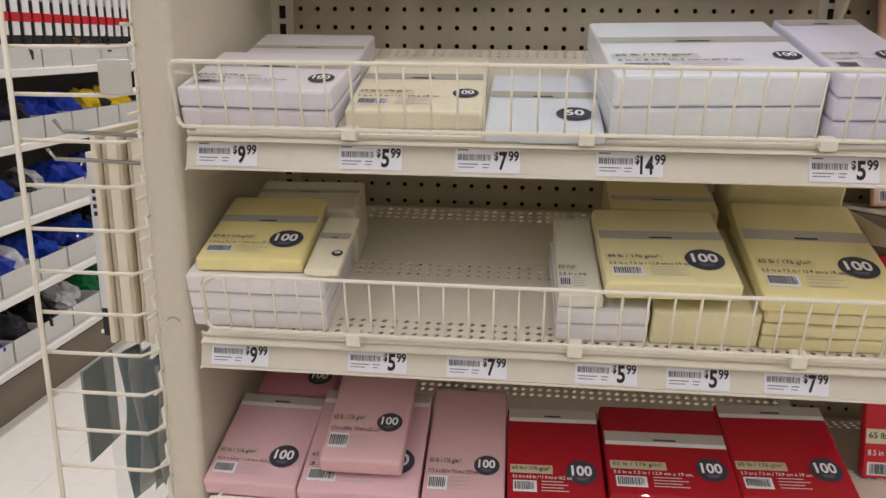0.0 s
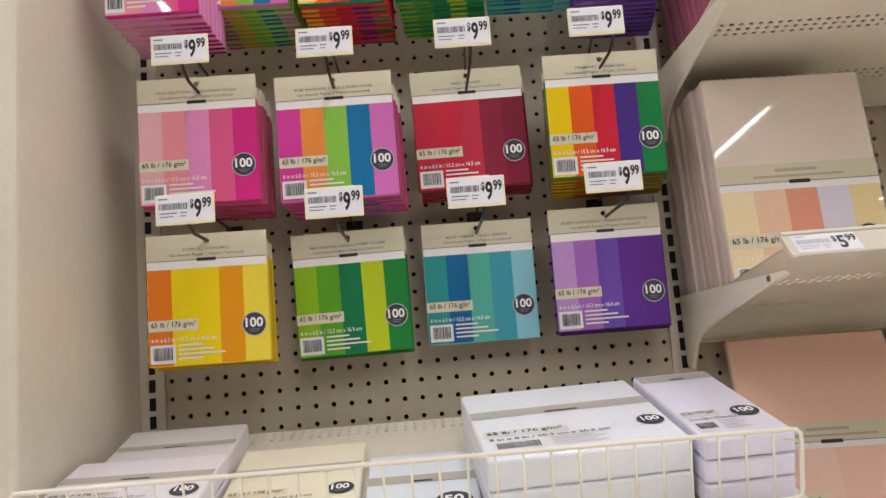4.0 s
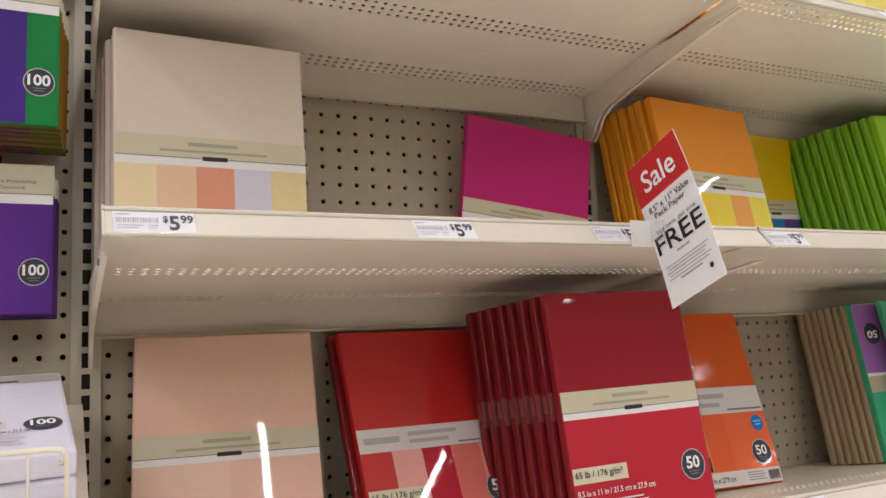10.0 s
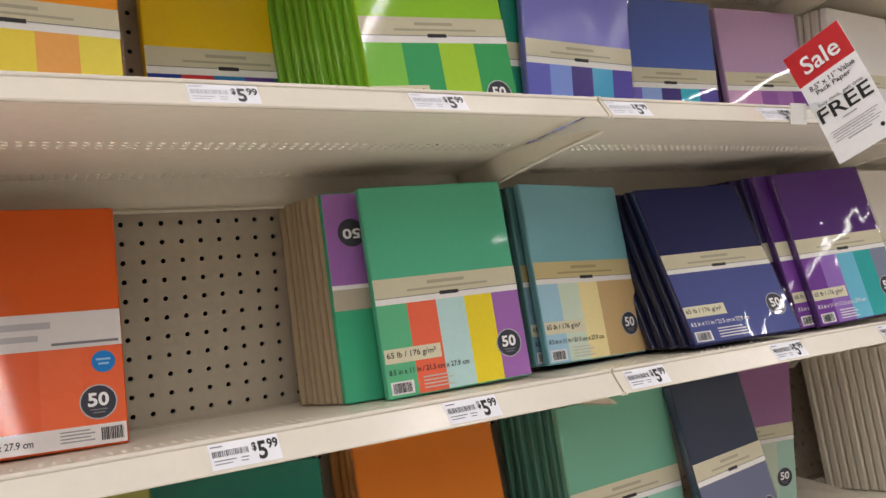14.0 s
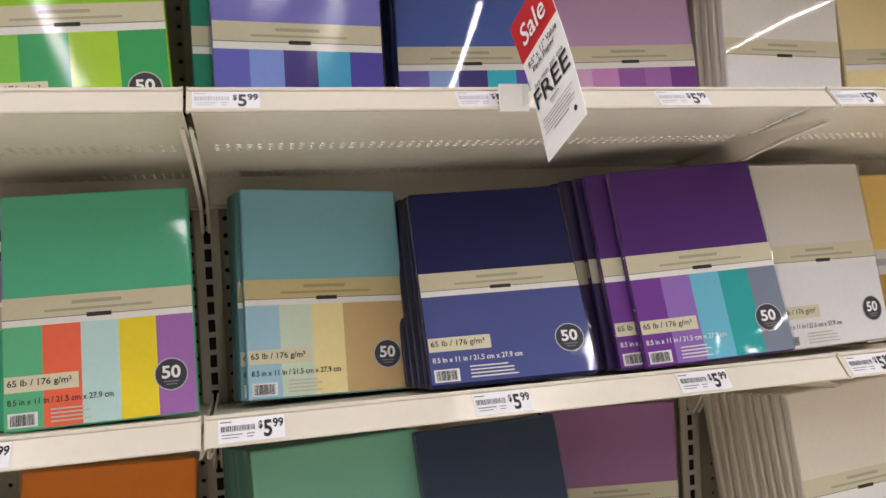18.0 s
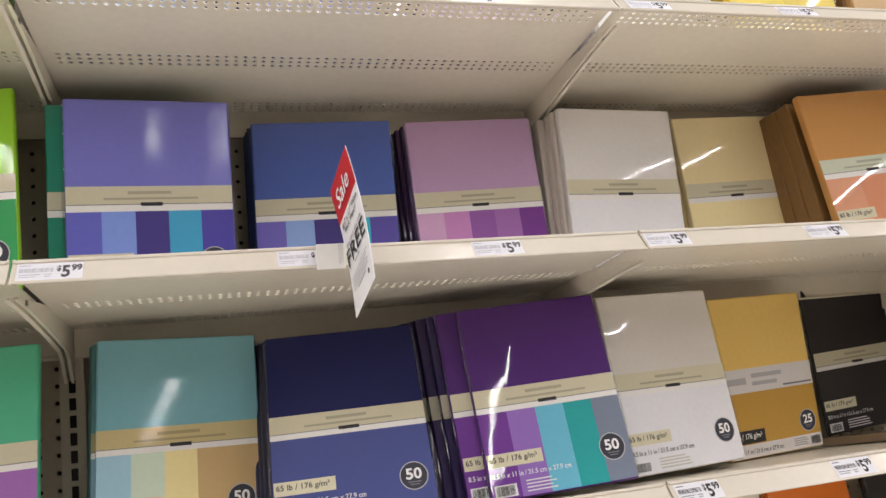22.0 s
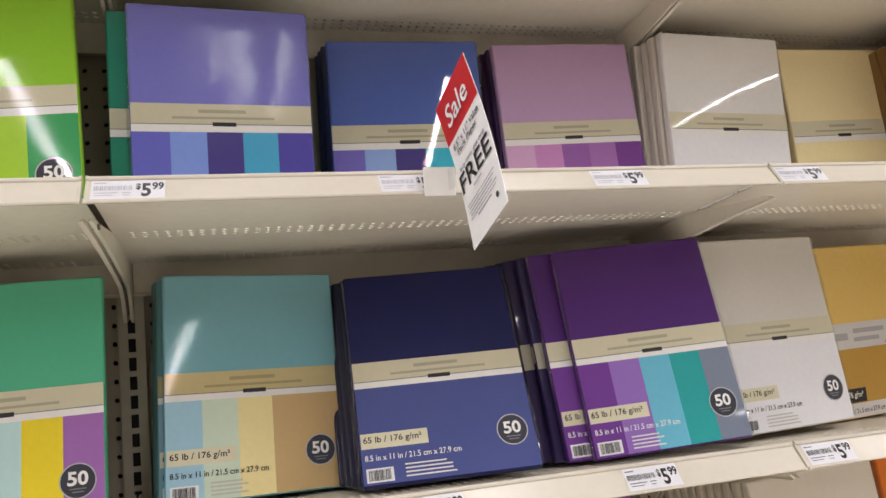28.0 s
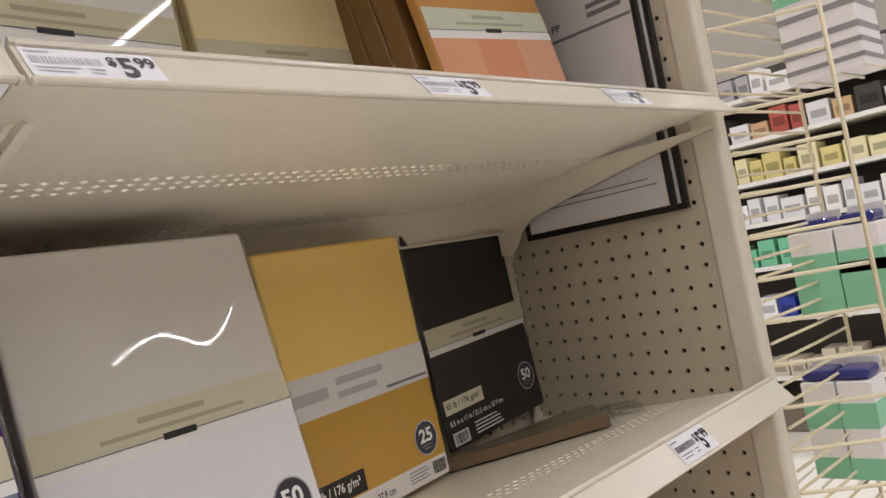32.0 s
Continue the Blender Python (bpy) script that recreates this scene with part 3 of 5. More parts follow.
    if foot:
        patch("size_strip", 0.002, 0.002, w - 0.002, 0.086 * h, y - 0.0002, wrapped((230, 225, 221), wrinkle=wr, film=film), parent, "pale strip at the foot")
        lettering(size, 0.02 * w, 0.03 * h, 0.56 * w, 0.058 * h, y - 0.0008, ink, parent, "size_lettering")
        barcode(0.87 * w, 0.022 * h, 0.975 * w, 0.072 * h, y - 0.0008, parent)
        bars_mesh("fine_print", [(0.68 * w, (0.028 + 0.013 * q) * h, (0.84 - 0.02 * (q % 2)) * w, (0.033 + 0.013 * q) * h) for q in range(4)], y - 0.0008, wrapped((150, 148, 150), film=False), parent)
    else:
        lettering(size, 0.026 * w, lz - 0.0148 * k, 0.56 * w, lz - 0.0078 * k, y - 0.0008, ink if low == "dark" else wrapped((236, 234, 236), film=False), parent, "size_lettering")
        bx = 0.04 * w
        bl = patch("barcode_label", bx - 0.003 * k, lz - 0.0400 * k, bx + 0.135 * w, lz - 0.0235 * k, y - 0.0004, wrapped((236, 236, 238), wrinkle=wr, film=film), parent)
        barcode(bx, lz - 0.0380 * k, bx + 0.118 * w, lz - 0.0255 * k, y - 0.0008, bl)
        rng = random.Random(len(size) + n)
        rows = []
        for q in range(4):
            z = lz - (0.0235 + 0.0046 * q) * k
            rows.append((bx + 0.2 * w, z, bx + (0.34 + 0.16 * rng.random()) * w, z + 0.0018 * k))
        bars_mesh("fine_print", rows, y - 0.0008, wrapped((226, 224, 226) if low != "dark" else (200, 196, 186), film=False), parent)
    r = 0.09 * w
    badge(count, w - 1.5 * r, lz + 0.0042 * k, r, y - 0.0005, parent)


SIZE11 = "8.5 in x 11 in / 21.5 cm x 27.9 cm"


def rest(lv, y):
    """Height of the back-tilted shelf sheet at y."""
    return LEVEL[lv] + (0.028 - 0.13 * y if lv == "A" else 0.0226 - 0.137 * y)


def paper_pack(label, lv, x, y, yaw, lean, roll, c, stripes, layout="band", low="light", count="50", lb_dark=False, wrinkle=0.25, th=0.0145, w=PW, h=PH, lift=0.0, band=BANDC, at=None):
    z = rest(lv, y) + lift
    r = radians(roll)
    z += w * max(0.0, -math.sin(r)) * math.cos(radians(lean)) + 0.0006 + 0.6 * th * max(0.0, math.sin(radians(lean)) - 0.13)
    m = Matrix.Translation((x, y, z)) @ Matrix.Rotation(radians(yaw), 4, "Z") @ Matrix.Rotation(-radians(lean), 4, "X") @ Matrix.Rotation(-r, 4, "Y")
    p = empty("paper_pack", m, label, "paper pack", "packs of card stock")
    pad_body(w, h, th, wrapped(c, wrinkle), p)
    if stripes:
        front_print(p, w, h, stripes, low, count, SIZE11, lb_dark, layout=layout, band=band, at=at, wr=wrinkle, low_set=lv in "AZ")
    if stripes and wrinkle >= 0.2:
        film_edge(p, w, h, th, int(x * 1000))
        if wrinkle >= 0.3:
            film_edge(p, w, h, th, int(x * 1000) + 5, True)
    return p, m


def film_edge(p, w, h, th, seed, left=False):
    """The loose seam of the shrink film along one side of a pack."""
    rng = random.Random(seed)
    n = 30
    v, f = [], []
    for i in range(n + 1):
        z = 0.004 + (h - 0.008) * i / n
        out = 0.0022 + 0.0016 * math.sin(9.0 * i / n + seed) + rng.uniform(-0.0007, 0.0009)
        v += [(w - 0.0008, 0.0012, z), (w + out * 0.6, -0.0012 + rng.uniform(-0.0008, 0.0008), z), (w + out, 0.25 * th + rng.uniform(-0.001, 0.001), z), (w + 0.0004, 0.6 * th, z)]
    for i in range(n):
        for k in range(3):
            a = 4 * i + k
            f.append((a, a + 1, a + 5, a + 4))
    if left:
        v, f = [(w - a, b, c) for a, b, c in v], [q[::-1] for q in f]
    ob = mesh_ob("film_seam", v, f, clear("film_plastic"), p, "loose clear film seam", True)
    ob.visible_shadow = False


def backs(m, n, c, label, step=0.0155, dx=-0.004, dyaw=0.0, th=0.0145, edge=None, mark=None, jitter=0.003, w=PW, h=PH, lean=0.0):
    """Packs that stand behind a front pack on the tilted sheet, each a thing of its own. Most take the front colour
    darkened, painting in the row's shade.
    """
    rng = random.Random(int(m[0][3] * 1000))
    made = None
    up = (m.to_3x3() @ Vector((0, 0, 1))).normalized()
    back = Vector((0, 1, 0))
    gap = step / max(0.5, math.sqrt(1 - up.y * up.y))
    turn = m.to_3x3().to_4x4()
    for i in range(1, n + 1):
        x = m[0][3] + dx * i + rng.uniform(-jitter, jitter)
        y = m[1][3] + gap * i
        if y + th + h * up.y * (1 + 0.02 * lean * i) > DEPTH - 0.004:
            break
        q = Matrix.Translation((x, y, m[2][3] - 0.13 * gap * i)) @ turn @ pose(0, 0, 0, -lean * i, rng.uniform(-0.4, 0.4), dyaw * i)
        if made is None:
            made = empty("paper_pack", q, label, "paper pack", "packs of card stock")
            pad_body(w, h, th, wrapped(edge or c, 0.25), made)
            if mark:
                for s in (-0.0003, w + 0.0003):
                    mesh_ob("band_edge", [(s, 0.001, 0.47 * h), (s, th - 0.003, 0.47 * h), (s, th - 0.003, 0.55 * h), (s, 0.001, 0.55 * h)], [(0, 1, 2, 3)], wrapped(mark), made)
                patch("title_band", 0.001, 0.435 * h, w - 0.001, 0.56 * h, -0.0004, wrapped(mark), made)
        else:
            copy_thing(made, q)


# --- level B (upper shelf)
p, m = paper_pack("wrapped pack of pale peach card stock on the shelf", "B", 0.7835, 0.1911, 1.8, 4.5, 0.0, (226, 212, 198),
                  [(240, 221, 178), (236, 200, 168), (226, 156, 132), (216, 212, 226), (232, 212, 160)])
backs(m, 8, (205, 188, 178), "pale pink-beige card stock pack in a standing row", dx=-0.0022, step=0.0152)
p, m = paper_pack("magenta card stock pack slumped askew on the shelf", "B", 1.2440, 0.2950, -3.0, 3.0, -8.0, (200, 38, 122),
                  [(214, 60, 140), (240, 150, 70), (120, 190, 90), (235, 90, 150), (200, 60, 130)], wrinkle=0.15, h=0.236, at=(0.36, 0.45, 0.32))
p, m = paper_pack("orange card stock pack with yellow stripes", "B", 1.5570, 0.1709, 3.6, 11.9, -1.1, (247, 155, 32),
                  [(248, 165, 108), (250, 214, 72), (246, 220, 80), (250, 176, 96), (250, 226, 92)])
backs(m, 7, (226, 150, 30), "orange card stock pack in a standing row", dx=-0.0045, step=0.0155, jitter=0.004)
p, m = paper_pack("bright yellow card stock pack leaning on the back", "B", 1.8163, 0.3000, 6.0, 2.5, 1.5, (238, 198, 8),
                  [(30, 60, 150), (200, 50, 60), (40, 120, 180), (90, 60, 140), (30, 130, 90)], wrinkle=0.2)
p, m = paper_pack("lime green card stock pack with green stripes", "B", 2.0514, 0.1409, -1.7, 10.0, 3.1, (150, 207, 48),
                  [(134, 204, 84), (64, 168, 104), (172, 216, 62), (60, 165, 96)], wrinkle=0.18)
backs(m, 12, (120, 180, 40), "lime green card stock pack in a standing row", dx=-0.0058, step=0.0142, th=0.0128, jitter=0.002)
p, m = paper_pack("periwinkle blue card stock pack in crinkled film", "B", 2.3110, 0.1828, 4.0, 1.6, -0.1, (124, 124, 208),
                  [(106, 108, 204), (134, 160, 236), (74, 64, 140), (74, 172, 216), (84, 76, 172)], wrinkle=0.7)
p, m = paper_pack("teal card stock pack behind a blue one", "B", 2.286, 0.200, 4.0, 2.0, 0.0, (38, 140, 118), [(40, 140, 116), (70, 170, 150), (30, 110, 100)])
backs(m, 4, (24, 104, 86), "teal card stock pack in a standing row, darkened as shade", dx=0.004, step=0.0158, jitter=0.001)
p, m = paper_pack("blue card stock pack with lavender stripes", "B", 2.5582, 0.2549, -4.1, 4.7, 0.0, (84, 108, 186),
                  [(122, 112, 202), (150, 180, 236), (72, 62, 132), (62, 190, 216), (96, 86, 172)])
backs(m, 4, (36, 48, 96), "blue card stock pack in a standing row, darkened as shade", dx=-0.0045, step=0.0155)
p, m = paper_pack("lilac card stock pack with purple stripes", "B", 2.8078, 0.2391, -2.1, 7.6, 1.3, (196, 162, 202),
                  [(216, 172, 212), (206, 142, 202), (152, 96, 172), (166, 112, 182), (122, 62, 148)])
backs(m, 4, (66, 40, 82), "purple card stock pack in a standing row, darkened as shade", dx=-0.0042, step=0.0155)
p, m = paper_pack("white card stock pack in glossy film", "B", 3.0503, 0.2079, 3.3, 3.2, -0.5, (230, 227, 224), [(238, 238, 243)], low="dark")
backs(m, 6, (214, 206, 196), "white card stock pack in a standing row", dx=-0.0048, step=0.0155)
p, m = paper_pack("cream card stock pack in glossy film", "B", 3.3037, 0.2441, 3.7, 4.2, 2.5, (244, 226, 176), [(246, 228, 176)], low="dark")
backs(m, 2, (226, 206, 150), "cream card stock pack standing behind", dx=-0.002, step=0.0155)
p, m = paper_pack("copper brown card stock pack with peach stripes", "B", 3.5057, 0.1292, 0.1, 8.8, 4.6, (202, 148, 84),
                  [(226, 164, 130), (222, 152, 116), (228, 170, 140)], band=(206, 212, 190))
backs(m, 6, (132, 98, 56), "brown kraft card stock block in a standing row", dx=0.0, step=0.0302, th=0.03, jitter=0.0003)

# --- level A (middle shelf)
p, m = paper_pack("pale salmon card stock pack in clear film", "A", 0.8030, 0.2350, -6.0, 20.0, -0.3, (236, 196, 174), [(240, 204, 186), (238, 196, 178)])
backs(m, 2, (214, 170, 150), "pale salmon card stock pack standing behind", dx=-0.003)
p, m = paper_pack("red card stock pack with a grey title band", "A", 1.0714, 0.2001, 2.6, 24.8, -0.4, (200, 40, 40),
                  [(206, 62, 60), (240, 172, 164), (190, 22, 52), (226, 122, 112), (236, 152, 142)], layout="grey", at=(0.395, 0.505, 0.395))
backs(m, 4, (130, 20, 26), "red card stock pack standing behind, darkened as shade", dx=-0.0065)
# Body red lowered to paint the shelf's shadow on the upper half.
p, m = paper_pack("crimson card stock pack standing forward on the shelf", "A", 1.2850, 0.0930, -1.2, 8.6, 0.8, (152, 27, 42), [(196, 38, 58)], h=0.2794, lift=0.005)
# mark is the beige band, darkened like the pack edges to paint in shade.
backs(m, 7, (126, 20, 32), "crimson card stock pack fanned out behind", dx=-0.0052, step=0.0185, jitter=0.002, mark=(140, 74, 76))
p, m = paper_pack("orange card stock pack with a grey title band", "A", 1.5385, 0.2127, -2.3, 17.5, -0.9, (224, 94, 20),
                  [(240, 108, 60), (242, 142, 52), (238, 104, 56), (240, 112, 66), (240, 108, 62)], layout="grey", lb_dark=True, low="dark", wrinkle=0.18)
disc("sticker", 0.9 * PW, 0.335 * PH, 0.0125, -0.0012, wrapped((26, 130, 210)), p, "round blue sticker")
bars_mesh("sticker_print", [(0.865 * PW, 0.34 * PH, 0.935 * PW, 0.348 * PH), (0.875 * PW, 0.322 * PH, 0.925 * PW, 0.33 * PH)], -0.0016, wrapped((150, 200, 236)), p)
backs(m, 1, (196, 76, 14), "orange card stock pack standing behind", dx=-0.001)
# a block of upside-down packs, seen on their kraft backs
p, m = paper_pack("green and purple card stock pack stored upside down", "A", 2.015, 0.208, -4.0, 10.0, 0.8, (64, 178, 134), None)
patch("upper_half", 0.001, 0.55 * PH, PW - 0.001, PH - 0.002, -0.0004, wrapped((160, 106, 182)), p, "purple upper half")
patch("white_strip", 0.001, 0.53 * PH, PW - 0.001, 0.55 * PH, -0.0004, wrapped(STRIPC), p)
patch("title_band", 0.001, 0.43 * PH, PW - 0.001, 0.53 * PH, -0.0004, wrapped((190, 180, 160)), p)
disc("count_badge", 0.17 * PW, 0.8 * PH, 0.019, -0.0008, wrapped(NAVYBADGE), p, "dark grey round count badge")
o = lettering("50", 0, 0, 1, 1, 0, wrapped((245, 245, 247), film=False), p, "badge_number", "upside-down white number")
o.matrix_basis = Matrix.Translation((0.17 * PW, -0.0012, 0.795 * PH)) @ Matrix.Rotation(math.pi, 4, "Y") @ Matrix.Diagonal((0.025, 1, 0.014, 1)) @ Matrix.Translation((-0.5, 0, -0.5))
backs(m, 9, (176, 160, 132), "card stock pack with a kraft backing board", dx=-0.0042, step=0.0118, th=0.0112, edge=(170, 152, 122), jitter=0.001)
p, m = paper_pack("mint green card stock pack with five colour stripes", "A", 2.0583, 0.1697, -3.3, 11.1, 1.3, (88, 186, 148),
                  [(100, 190, 142), (244, 112, 82), (192, 226, 226), (244, 220, 52), (166, 112, 186)], low="dark", wrinkle=0.12)
p, m = paper_pack("dusty blue card stock pack with tan stripes", "A", 2.3311, 0.1943, 7.0, 12.8, -2.24, (126, 182, 194),
                  [(166, 206, 226), (210, 226, 206), (242, 226, 166), (206, 176, 126), (206, 176, 126)], low="dark", band=(206, 190, 140), wrinkle=0.15)
# Same print again, each colour lowered to paint in the front pack's shade.
p, m = paper_pack("dusty blue card stock pack tucked behind another", "A", 2.3215, 0.2170, 5.0, 12.0, -1.9, (96, 146, 150),
                  [(130, 170, 190), (180, 196, 176), (212, 196, 136), (176, 146, 96), (176, 146, 96)], low="dark", band=(180, 166, 120), wrinkle=0.15)
backs(m, 2, (80, 120, 120), "dusty blue card stock pack standing behind", dx=-0.004, jitter=0.001)
p, m = paper_pack("navy card stock pack in creased glossy film", "A", 2.5513, 0.1199, -7.0, 28.07, 1.39, (14, 22, 84), [(76, 86, 146)], wrinkle=0.36, lift=0.006)
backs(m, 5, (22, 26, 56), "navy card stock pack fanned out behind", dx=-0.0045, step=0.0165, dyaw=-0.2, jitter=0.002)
# Both purple bodies carry the upper shelf's shade in their colour.
p, m = paper_pack("purple card stock pack with teal and grey stripes", "A", 2.8435, 0.1142, -6.3, 17.05, 2.76, (80, 38, 116),
                  [(116, 62, 152), (150, 112, 192), (110, 190, 216), (46, 166, 166), (126, 136, 156)], wrinkle=0.38, lift=0.0045)
p, m = paper_pack("purple card stock pack just behind another one", "A", 2.8145, 0.1317, -6.3, 17.05, 2.76, (80, 38, 116),
                  [(116, 62, 152), (150, 112, 192), (110, 190, 216), (46, 166, 166), (126, 136, 156)], wrinkle=0.38, lift=0.0045)
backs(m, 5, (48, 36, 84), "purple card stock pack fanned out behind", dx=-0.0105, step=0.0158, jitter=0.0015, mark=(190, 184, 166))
p, m = paper_pack("white card stock pack in shiny creased film", "A", 3.0797, 0.1517, 6.1, 10.6, 0.25, (216, 211, 204), [(236, 236, 241)], low="dark", wrinkle=0.45, lift=0.0072)
backs(m, 3, (206, 200, 192), "white card stock pack standing behind", dx=0.002)
# Body gold is brightened in place of a metallic sheen.
p, m = paper_pack("gold foil card stock pack with a grey title band", "A", 3.3250, 0.2573, 7.0, 2.2, 0.7, (246, 206, 116), [(200, 156, 70)], layout="grey", count="25", lb_dark=True, low="dark", wrinkle=0.35)
p, m = paper_pack("black card stock pack with a beige band", "A", 3.5941, 0.3290, 4.5, 3.0, 2.5, (44, 42, 43), [(50, 47, 47)], low="light", wrinkle=0.3, th=0.008, lift=0.0165)

# --- level Z (lower shelf)
p, m = paper_pack("dark teal card stock pack standing on the lower shelf", "Z", 1.7615, 0.2063, -12.2, 22.0, 0.0, (16, 124, 106), [(40, 150, 130), (90, 180, 160)], wrinkle=0.2)
backs(m, 4, (14, 96, 84), "dark teal card stock pack standing behind", dx=0.004)
p, m = paper_pack("olive card stock pack standing on the lower shelf", "Z", 1.56, 0.15, 2, 12, 0, (150, 150, 80), [(120, 130, 60), (180, 180, 100)])
p, m = paper_pack("burnt orange card stock pack on the lower shelf", "Z", 2.0370, 0.1900, -6.1, 18.8, 0.0, (222, 124, 30), [(226, 140, 50), (230, 160, 90)], wrinkle=0.5)
backs(m, 5, (180, 120, 60), "kraft-backed orange card stock pack", dx=-0.004)
p, m = paper_pack("sage green card stock pack on the lower shelf", "Z", 2.3382, 0.1462, -0.5, 7.9, 1.8, (116, 178, 152), [(130, 190, 165), (100, 160, 140), (150, 205, 185)], wrinkle=0.45)
backs(m, 6, (70, 116, 100), "sage green card stock pack standing behind", dx=-0.006)
p, m = paper_pack("slate blue card stock pack on the lower shelf", "Z", 2.5464, 0.0860, 13, 17, -2, (46, 58, 80), [(108, 114, 142)], wrinkle=0.4)
p, m = paper_pack("plum card stock pack with pink and green stripes", "Z", 2.7676, 0.3150, -9, 1.0, 0, (152, 106, 150), [(216, 60, 110), (236, 130, 150), (140, 196, 60), (196, 210, 190), (170, 205, 190)], low="light", wrinkle=0.15)
p, m = paper_pack("white card stock pack standing on the lower shelf", "Z", 3.1048, 0.1208, 1.5, 7.8, 3.3, (226, 218, 204), [(238, 236, 238)], low="dark", wrinkle=0.4)
backs(m, 9, (204, 196, 180), "off-white card stock pack in a standing row", dx=-0.0045, step=0.0155, jitter=0.002)
p, m = paper_pack("orange card stock pack in glossy film on the lower shelf", "Z", 3.34, 0.1462, 16, 9, -2, (236, 126, 30), [(240, 140, 60)], wrinkle=0.5)
p, m = paper_pack("black card stock pack in glossy film on the lower shelf", "Z", 3.575, 0.18, 2, 12, 0, (32, 31, 33), [(40, 38, 40)], wrinkle=0.5)
p, m = paper_pack("bright red card stock pack on the lower shelf", "Z", 0.79, 0.12, 0, 12, 0, (196, 30, 44), [(206, 50, 60), (226, 90, 90)])
p, m = paper_pack("dark red card stock pack on the lower shelf", "Z", 1.03, 0.14, 0, 12, 0, (140, 20, 34), [(170, 40, 50)])
p, m = paper_pack("rose pink card stock pack on the lower shelf", "Z", 1.27, 0.14, 0, 12, 0, (216, 130, 140), [(226, 150, 160)])

# --- level C (top shelf), seen from below
TOPC = [(0.80, (214, 120, 150), (236, 224, 226), "pink"), (1.05, (214, 44, 140), (240, 236, 236), "hot pink"), (1.30, (206, 60, 70), (236, 230, 226), "red"),
        (1.56, (238, 150, 40), (244, 190, 110), "orange"), (1.79, (244, 214, 40), (246, 226, 110), "yellow"), (2.03, (130, 190, 60), (170, 214, 110), "green"),
        (2.32, (120, 150, 210), (150, 180, 226), "sky blue"), (2.56, (90, 110, 190), (140, 150, 214), "blue"), (2.80, (160, 120, 186), (190, 160, 206), "violet"),
        (3.07, (236, 232, 226), (240, 240, 240), "white"), (3.31, (244, 214, 60), (246, 226, 120), "yellow"), (3.55, (190, 150, 100), (210, 180, 140), "tan")]
for x, c, c2, nm in TOPC:
    p, m = paper_pack("%s card stock pack on the top shelf" % nm, "C", x, 0.06 + 0.05 * ((x * 37) % 1), 1.5, 10, 0, c, [c2, tuple(int(v * 0.95) for v in c2)])
    # Rows fill the depth so the slots stay dark; colours cut for shade.
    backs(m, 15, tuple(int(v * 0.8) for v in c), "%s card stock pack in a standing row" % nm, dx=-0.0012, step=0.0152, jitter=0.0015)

# a torn kraft edge and loose clear film left on the shelf
sl = empty("empty_sleeve", pose(3.556, 0.303, rest("A", 0.303) + 0.001, -7.41) @ pose(0, 0, 0, 0, 0, -46), "wrapped kraft tray lying askew on the shelf with loose clear film", "packaging")
KRAFT = painted("kraft_board", (114, 94, 68), 0.7)
box("kraft_edge", 0, 0, 0.001, 0.2, 0.004, 0.0155, KRAFT, sl, bevel=0.0008)
foot = [(-0.005, 0.0045), (0.2, 0.0045), (0.202, 0.135), (0.15, 0.135), (0.01, 0.035)]
bm = bmesh.new()
rings = [[bm.verts.new((x, y, z)) for x, y in foot] for z in (0.0012, 0.0145)]
bm.faces.new(rings[0][::-1])
bm.faces.new(rings[1])
for i in range(5):
    bm.faces.new((rings[0][i], rings[0][(i + 1) % 5], rings[1][(i + 1) % 5], rings[1][i]))
part("kraft_tray", bm, wrapped((134, 122, 102), 0.45, name="wrapped_kraft"), sl, "dull brown board under clear film")
bm = bmesh.new()
bmesh.ops.create_grid(bm, x_segments=22, y_segments=9, size=0.5, matrix=Matrix.Translation((0.226, 0.06, 0.024)) @ Matrix.Rotation(1.45, 4, "Z") @ Matrix.Diagonal((0.15, 0.05, 1, 1)))
rng = random.Random(4)
for vv in bm.verts:
    vv.co.z += rng.uniform(-0.0025, 0.0025) - 0.014
bmesh.ops.solidify(bm, geom=bm.faces[:], thickness=0.0006)
film = part("clear_film", bm, clear("film_plastic"), sl, "crumpled clear film", True)
film.visible_shadow = False


